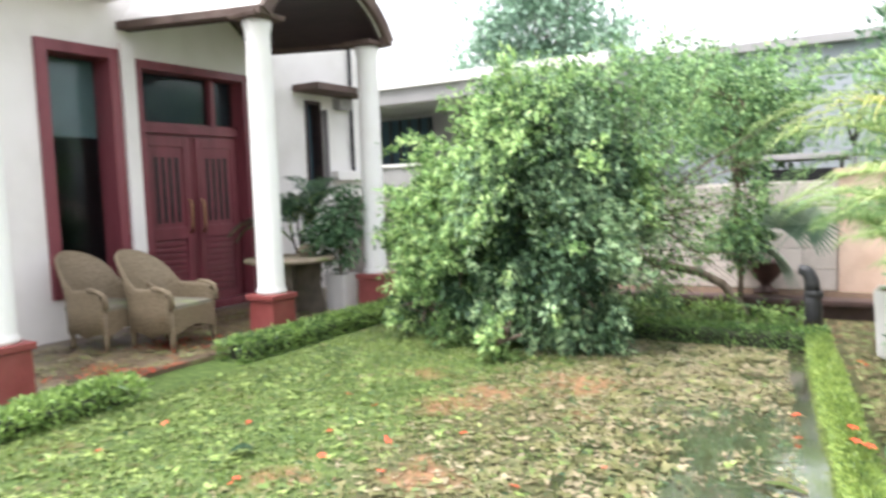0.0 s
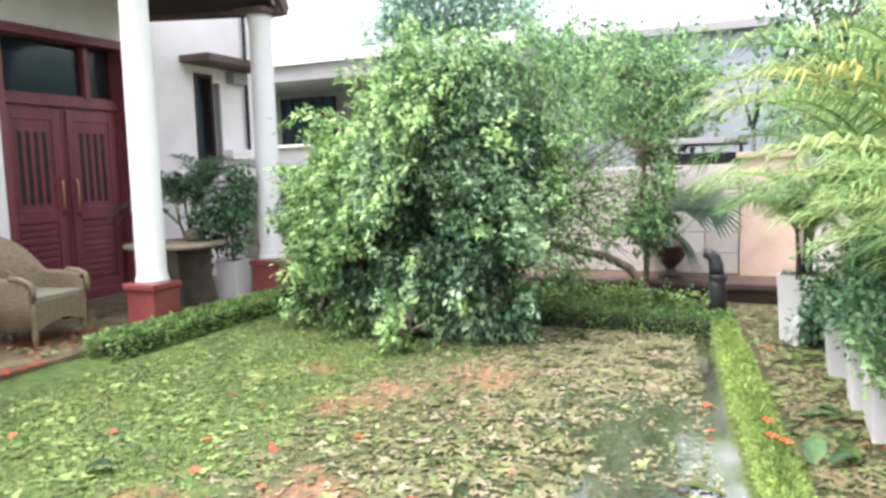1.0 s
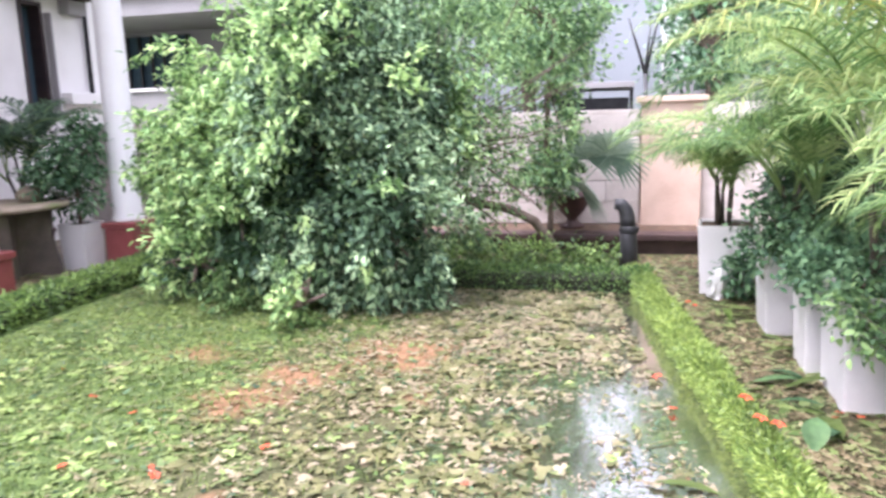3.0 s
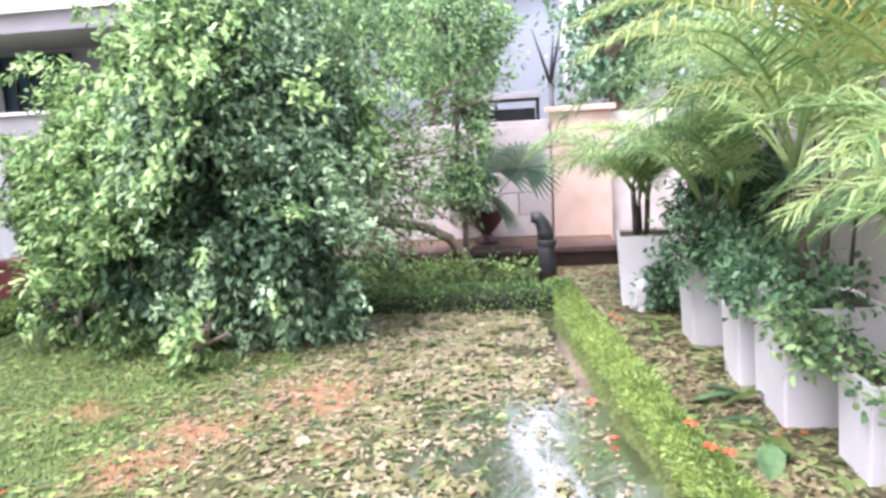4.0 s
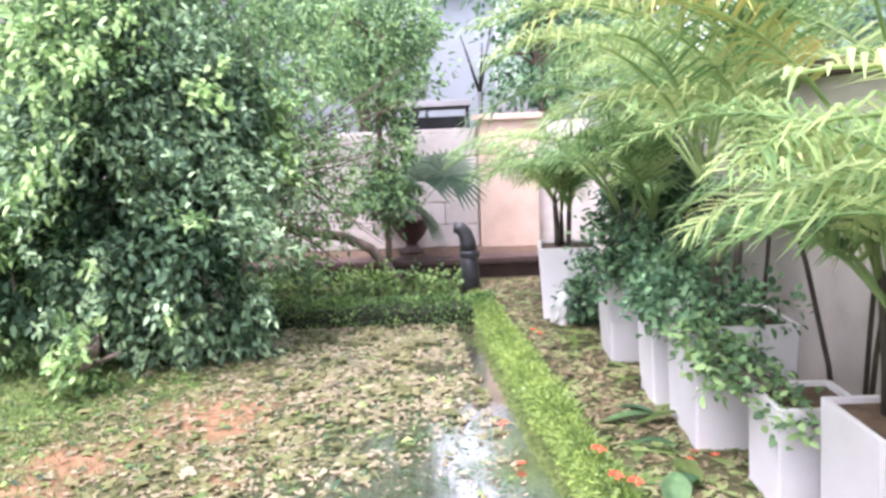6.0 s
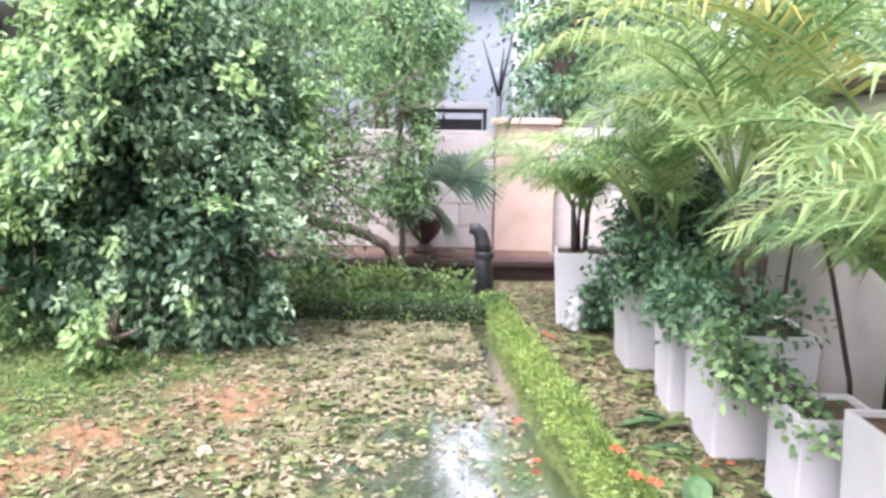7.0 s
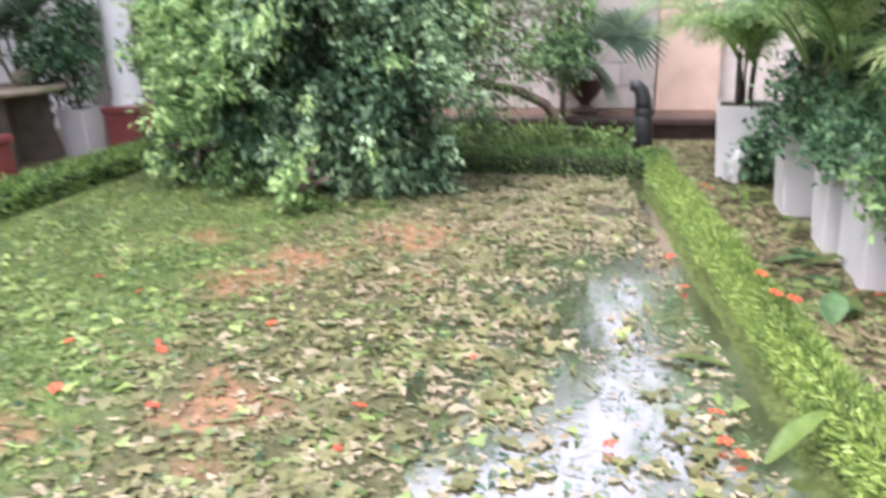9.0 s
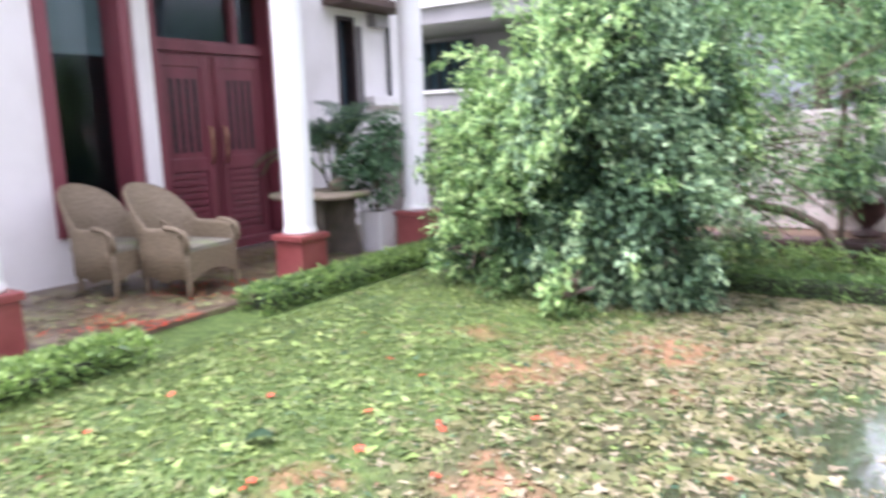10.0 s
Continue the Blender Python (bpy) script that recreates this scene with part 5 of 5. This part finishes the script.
def open_water(x, y):
    """How far a place lies on the open, leafless strip of the puddle."""
    centre, half = -0.19 - 0.09 * ramp01(y, 3.9, 5.2), 0.22 + 0.16 * ramp01(y, 4.0, 4.9)
    strip = np.clip(1.4 * np.exp(-((x - centre) / half) ** 2), 0, 1) * (0.84 + 0.7 * clump(x, y, 4, 22)) * ramp01(y, 2.6, 3.2) * (1 - ramp01(y, 5.3, 5.75))
    pool = np.clip(1.1 * np.exp(-(((x + 0.62) / 0.3) ** 2 + ((y - 3.5) / 0.26) ** 2)), 0, 1) * (0.7 + 0.5 * clump(x, y, 6, 21))
    edge = ramp01(x + 0.135 * (y - 2.2), 0.2, 0.38) * (0.62 + 0.5 * clump(x, y, 5, 23)) * (1 - 0.8 * ramp01(y, 5.0, 5.8))
    shoulder = 0.3 * np.exp(-((x + 0.56) / 0.22) ** 2) * ramp01(y, 3.9, 4.3) * (1 - ramp01(y, 5.1, 5.5)) * (0.8 + 0.9 * clump(x, y, 7, 24))
    return np.clip(np.maximum(np.maximum(np.maximum(strip, pool), edge), shoulder), 0, 1)


def heaps(x, y, f, s, a=-0.18, b=0.12):
    """Leaves gather in heaps a hand or two across, with wet gaps between."""
    return ramp01(clump(x, y, f, s) + 0.4 * clump(x, y, f * 2.7, s + 7), a, b)


litter("green_leaf_litter", "fresh green storm torn leaves over the turf", M_litter_green, 46000,
       lambda x, y: (1 - 0.78 * ramp01(x, -3.0, -1.5)) * (0.15 + 0.75 * heaps(x, y, 3.6, 1)) * (1 - 0.9 * open_water(x, y)) * (1 - 0.85 * rust_spots(x, y)), (0.025, 0.085), 0.6, 81, torn=True)
litter("khaki_leaf_litter", "khaki and olive leaves strewn on the wet lawn", M_litter_khaki, 50000,
       lambda x, y: (0.05 + 0.85 * ramp01(x, -2.5, -0.8)) * (1 - 0.35 * ramp01(y, 5.0, 6.4)) * (0.03 + 0.92 * heaps(x, y, 4.2, 2, -0.06, 0.1)) * (1 - np.minimum(1, 1.2 * open_water(x, y))) * (1 - 0.9 * rust_spots(x, y)), (0.025, 0.1), 0.65, 82, tilt=0.1, torn=True)
litter("pale_leaf_litter", "buff leaves, paled for sky gleam, floating on the flooded lawn", M_litter_pale, 85000,
       lambda x, y: ramp01(x, -2.5, -1.0) * (0.42 + 0.58 * ramp01(y, 4.6, 5.8)) * (0.05 + 0.9 * heaps(x, y, 4.6, 3, -0.3, -0.05)) * (1 - np.minimum(1, 1.2 * open_water(x, y))) * (1 - 0.9 * rust_spots(x, y)), (0.018, 0.075), 0.5, 83, tilt=0.09, torn=True)
# The extra dark leaves by the tree stand for its shade on the lawn.
litter("dark_leaf_litter", "dark wet leaves and twigs, thicker by the tree as its shade", M_leaf_dark, 22000,
       lambda x, y: (0.15 + 0.2 * ramp01(x, -2.0, -0.4) + 0.5 * ramp01(y, 4.3, 5.4) * (1 - ramp01(x, -1.5, -0.8))) * (0.5 + 0.7 * clump(x, y, 3.5, 4)), (0.012, 0.075), 0.4, 84, lift=0.008, torn=True)
litter("broad_leaf_litter", "broad torn khaki leaves lying in drifts", M_litter_khaki, 9000,
       lambda x, y: (0.1 + 0.7 * ramp01(x, -2.6, -1.2)) * (0.05 + 0.95 * heaps(x, y, 4.2, 2, -0.05, 0.15)) * (1 - np.minimum(1, 1.1 * open_water(x, y))) * (1 - 0.8 * rust_spots(x, y)), (0.06, 0.13), 0.6, 96, lift=0.008, tilt=0.12, torn=True)
litter("broad_pale_litter", "broad sodden beige leaves in drifts on the flooded turf", M_litter_pale, 7000,
       lambda x, y: (0.7 * ramp01(x, -2.5, -1.3)) * (0.05 + 0.9 * heaps(x, y, 3.8, 41, -0.02, 0.2)) * (1 - np.minimum(1, 1.15 * open_water(x, y))) * (1 - 0.6 * rust_spots(x, y)), (0.05, 0.125), 0.6, 101, lift=0.007, tilt=0.1, torn=True)
litter("broad_green_litter", "broad torn green leaves lying in drifts", M_litter_fresh, 15000,
       lambda x, y: (0.8 - 0.72 * ramp01(x, -3.1, -2.0)) * (1 - 0.5 * ramp01(y, 4.6, 6.2)) * (0.12 + 0.9 * heaps(x, y, 3.6, 1)) * (1 - np.minimum(1, 1.1 * open_water(x, y))) * (1 - 0.8 * rust_spots(x, y)), (0.04, 0.11), 0.6, 97, lift=0.008, tilt=0.16, torn=True)
litter("olive_leaf_crumbs", "small olive leaf scraps trodden into the wet turf", M_litter_olive, 40000,
       lambda x, y: (0.25 + 0.5 * ramp01(x, -3.2, -1.6)) * (0.08 + 0.75 * heaps(x, y, 3.1, 33, -0.15, 0.2)) * (1 - np.minimum(1, 1.05 * open_water(x, y))) * (1 - 0.9 * rust_spots(x, y)), (0.012, 0.038), 0.5, 100, lift=0.001, tilt=0.08, torn=True)
litter("floating_bits", "dark leaf bits floating on the open puddle", M_leaf_dark, 10000,
       lambda x, y: open_water(x, y) * (0.35 + 0.8 * heaps(x, y, 5.5, 31)), (0.008, 0.03), 0.35, 98, torn=True, area=(-1.1, 0.5, 2.8, 5.9))
litter("floating_scraps", "pale leaf scraps floating on the open puddle", M_litter_pale, 2600,
       lambda x, y: open_water(x, y) * (0.1 + 0.7 * heaps(x, y, 4.0, 32)), (0.012, 0.05), 0.5, 99, torn=True, area=(-1.1, 0.5, 2.8, 5.9))
litter("torn_frond_litter", "torn strips of palm leaf on the wet lawn", M_litter_khaki, 5600,
       lambda x, y: (0.3 + 0.5 * ramp01(x, -3.0, -1.2)) * (1 - 0.8 * open_water(x, y)), (0.06, 0.17), 0.09, 92, lift=0.012, tilt=0.1)
litter("rust_leaf_litter", "rust coloured leaves and petals in patches", M_litter_rust, 16000,
       lambda x, y: np.clip(rust_spots(x, y) + 0.35 * ramp01(clump(x, y, 1.25, 5), 0.25, 0.45), 0, 1) * (1 - 0.9 * open_water(x, y)), (0.02, 0.06), 0.6, 85, tilt=0.1, torn=True)
litter("path_leaf_litter", "wet brown and green leaves on the strip beside the pots", M_litter_path, 26000,
       lambda x, y: np.where((x > 0.86 - 0.12 * (y - 2.2)) & (x < 1.6), 0.8, 0.0) * (0.6 + 0.6 * clump(x, y, 2.5, 6)), (0.025, 0.09), 0.5, 86, area=(-0.2, 1.6, 2.5, 9.0), lawn=False, torn=True)
litter("path_green_litter", "torn green leaves on the strip beside the pots", M_litter_green, 3000,
       lambda x, y: np.where((x > 0.86 - 0.12 * (y - 2.2)) & (x < 1.6), 0.5, 0.0), (0.05, 0.16), 0.3, 87, area=(-0.2, 1.6, 2.5, 9.0), lawn=False)
litter("bed_leaf_litter", "dry leaves behind the back hedge", M_litter_rust, 1500,
       lambda x, y: np.full(len(x), 0.7), (0.03, 0.08), 0.5, 88, area=(-4.2, 0.6, 7.85, 9.0), lawn=False)
litter("porch_leaf_litter", "scattered leaves on the porch floor", M_litter_path, 9000,
       lambda x, y: 0.5 + 0.7 * clump(x, y, 2, 9), (0.03, 0.08), 0.5, 89, lift=0.062, area=(-6.6, -4.9, 2.5, 8.5), lawn=False)
litter("porch_petal_litter", "orange red petals on the porch floor", M_flower, 3200,
       lambda x, y: ramp01(clump(x, y, 2.2, 10), 0.05, 0.3), (0.015, 0.04), 0.6, 90, lift=0.064, area=(-5.9, -4.75, 3.0, 6.0), lawn=False)


def build_grass():
    r = np.random.default_rng(91)
    n = 130000
    x, y = r.uniform(-4.33, -0.7, n), r.uniform(-1.6, 7.4, n)
    keep = inside_lawn(x, y) & (r.random(n) < (1 - 0.9 * ramp01(x, -3.1, -1.6)) * (0.75 + 0.7 * clump(x, y, 1.8, 11)))
    x, y = x[keep], y[keep]
    z = np.array([height(a, b) for a, b in zip(x, y)])
    a = r.uniform(0, 2 * math.pi, len(x))
    lean = r.uniform(0.2, 1.3, len(x))
    d = unit(np.column_stack([np.cos(a) * lean, np.sin(a) * lean, np.ones(len(x))]))
    side = np.column_stack([-np.sin(a), np.cos(a), np.zeros(len(x))])
    ln = r.uniform(0.022, 0.05, len(x))[:, None]
    base = np.column_stack([x, y, z])
    tip = base + d * ln - np.array([0, 0, 1]) * ln * 0.15
    ob = part_np("grass", *blade_arrays(base, base + d * ln * 0.5, tip, side, np.full(len(x), 0.006)), M_grass)
    tagged(ob, "short wet lawn grass", "grass", kind="stuff")


build_grass()


def build_flower():
    f = thing("fallen_flower", "scarlet flower fallen on the wet ground", "flower", group="fallen flowers")
    for k in range(5):
        a = 2 * math.pi * k / 5 + 0.2
        d = np.array([[math.cos(a), math.sin(a), 0.25]])
        v, q = leaf_arrays(np.array([[0.0, 0.0, 0.006]]) + d * 0.006, d, np.array([[0.0, 0.0, 1.0]]), np.array([0.045]), np.array([0.036]), 0.2, 0.2)
        part_np("petal", v, q, M_flower, f)
    part("stamen", tube(bmesh.new(), [(0, 0, 0), (0.01, 0, 0.02), (0.02, 0.005, 0.035)], [0.003, 0.002, 0.001], 5), M_palm_yellow, f)
    return f


FLOWERS = [(0.1, 3.89), (0.11, 3.72), (0.15, 3.66), (-0.23, 3.64), (0.07, 5.04), (0.02, 5.48), (0.82, 5.1), (0.78, 5.02), (0.9, 5.06), (-0.77, 4.15), (-1.08, 3.71), (-2.54, 4.54), (-2.09, 4.04),
           (-1.06, 3.46), (0.32, 7.14), (0.36, 7.05), (-1.78, 3.55), (-3.52, 3.1), (-3.4, 5.07), (-2.03, 3.97), (-2.4, 3.09), (-3.6, 3.64), (-2.22, 3.6), (-2.47, 3.97), (-2.42, 3.15), (-2.9, 4.7), (-1.7, 4.3), (-3.1, 3.9)]
flower = build_flower()
rf = np.random.default_rng(95)
for n, (x, y) in enumerate(FLOWERS):
    m = pose(x, y, max(0.004, height(x, y)) + 0.018, rf.uniform(-20, 20), rf.uniform(-20, 20), rf.uniform(0, 360)) @ Matrix.Scale(float(rf.uniform(0.5, 0.95)), 4)
    if n == 0:
        flower.matrix_basis = m
    else:
        copy_thing(flower, m)
for x, y, z in ((0.37, 4.54, 0.205), (0.43, 4.50, 0.2), (0.35, 4.77, 0.2)):
    copy_thing(flower, pose(x, y, z, 10, 5, 40))


def big_leaf(name, label, at, heading, length, width, mat, pitch=0.0):
    """A broad leaf or bract lying on the ground."""
    bm = bmesh.new()
    rows = []
    for i in range(9):
        s = i / 8
        w = width / 2 * math.sin(math.pi * min(0.999, 0.04 + 0.96 * s)) ** 0.75
        rows.append([bm.verts.new((s * length, k * w, 0.02 * math.sin(3 * s) + 0.25 * abs(k) * w + 0.004)) for k in (-1, -0.5, 0, 0.5, 1)])
    for a, b in zip(rows, rows[1:]):
        for k in range(4):
            bm.faces.new((a[k], a[k + 1], b[k + 1], b[k]))
    r = bmesh.ops.solidify(bm, geom=list(bm.faces), thickness=0.002)
    ob = tagged(part(name, bm, mat, smooth=True), label, "leaf")
    ob.matrix_basis = pose(*at, 0, pitch, heading)
    return ob


big_leaf("fallen_leaf", "large pale green leaf lying against the lime hedge", (0.215, 3.64, 0.012), 37, 0.275, 0.07, M_litter_fresh, -25)
big_leaf("fallen_leaf", "broad bright green leaf caught in the hedge", (0.53, 4.35, 0.17), 75, 0.14, 0.1, M_leaf_shrub, -40)
big_leaf("fallen_leaf", "small yellow leaf floating in the puddle", (0.16, 3.93, 0.012), 30, 0.07, 0.06, M_palm_yellow)
big_leaf("fallen_leaf", "long dark green leaf on the strip by the pots", (0.5, 5.45, 0.03), 10, 0.3, 0.07, M_leaf_shrub)
for n, (x, y, turn, length, width) in enumerate(((0.65, 5.40, 15, 0.26, 0.06), (0.56, 5.19, -25, 0.22, 0.05), (0.70, 4.84, 70, 0.15, 0.10), (0.77, 5.49, 160, 0.20, 0.05), (0.74, 4.77, 110, 0.14, 0.10), (0.62, 4.73, 30, 0.15, 0.09), (0.64, 5.91, 5, 0.20, 0.05))):
    big_leaf("fallen_leaf", "broad torn green leaf on the strip by the pots", (x, y, 0.028 + 0.002 * n), turn, length, width, M_leaf_pot if n % 2 else M_litter_green, -6)
big_leaf("fallen_leaf", "pale curled leaf on the strip by the pots", (0.55, 6.65, 0.03), 100, 0.17, 0.055, M_litter_fresh, -12)
big_leaf("fallen_leaf", "dark broad leaf lying on the turf", (-2.75, 3.4, 0.03), 40, 0.15, 0.1, M_leaf_dark, -8)
big_leaf("fallen_leaf", "pale long leaf floating by the hedge", (-0.05, 4.3, 0.012), -15, 0.26, 0.05, M_litter_green)

# ---- pieces of walls and floors ----
def stone_panel(wide):
    bm = boxed(-wide / 2 + 0.004, wide / 2 - 0.004, -0.025, 0.028, 0.004, 0.236, 0.006)
    me = bpy.data.meshes.new("stone_panel")
    bm.to_mesh(me)
    bm.free()
    me.materials.append(M_block)
    return me


whole_panel, half_panel = stone_panel(0.72), stone_panel(0.36)
for row in range(5):
    right = 0.02
    for col in range(9):
        half = row % 2 == 1 and col == 0
        wide = 0.36 if half else 0.72
        ob = new("stone_panel", half_panel if half else whole_panel)
        ob.parent = back
        ob.location = (right - wide / 2, BY + random.uniform(-0.003, 0.003), 0.205 + row * 0.24)
        right -= wide
porch = bpy.data.objects["porch_floor"]
tile_mesh = bpy.data.meshes.new("porch_tile")
bm = boxed(-0.207, 0.207, -0.297, 0.297, 0.0, 0.012, 0.004)
bm.to_mesh(tile_mesh)
bm.free()
tile_mesh.materials.append(M_porch)
for i in range(5):
    for j in range(13):
        ob = new("porch_tile", tile_mesh)
        ob.parent = porch
        ob.location = (-6.77 + i * 0.42, 2.5 + j * 0.6 + (0.3 if i % 2 else 0), 0.0475 + random.uniform(0, 0.002))
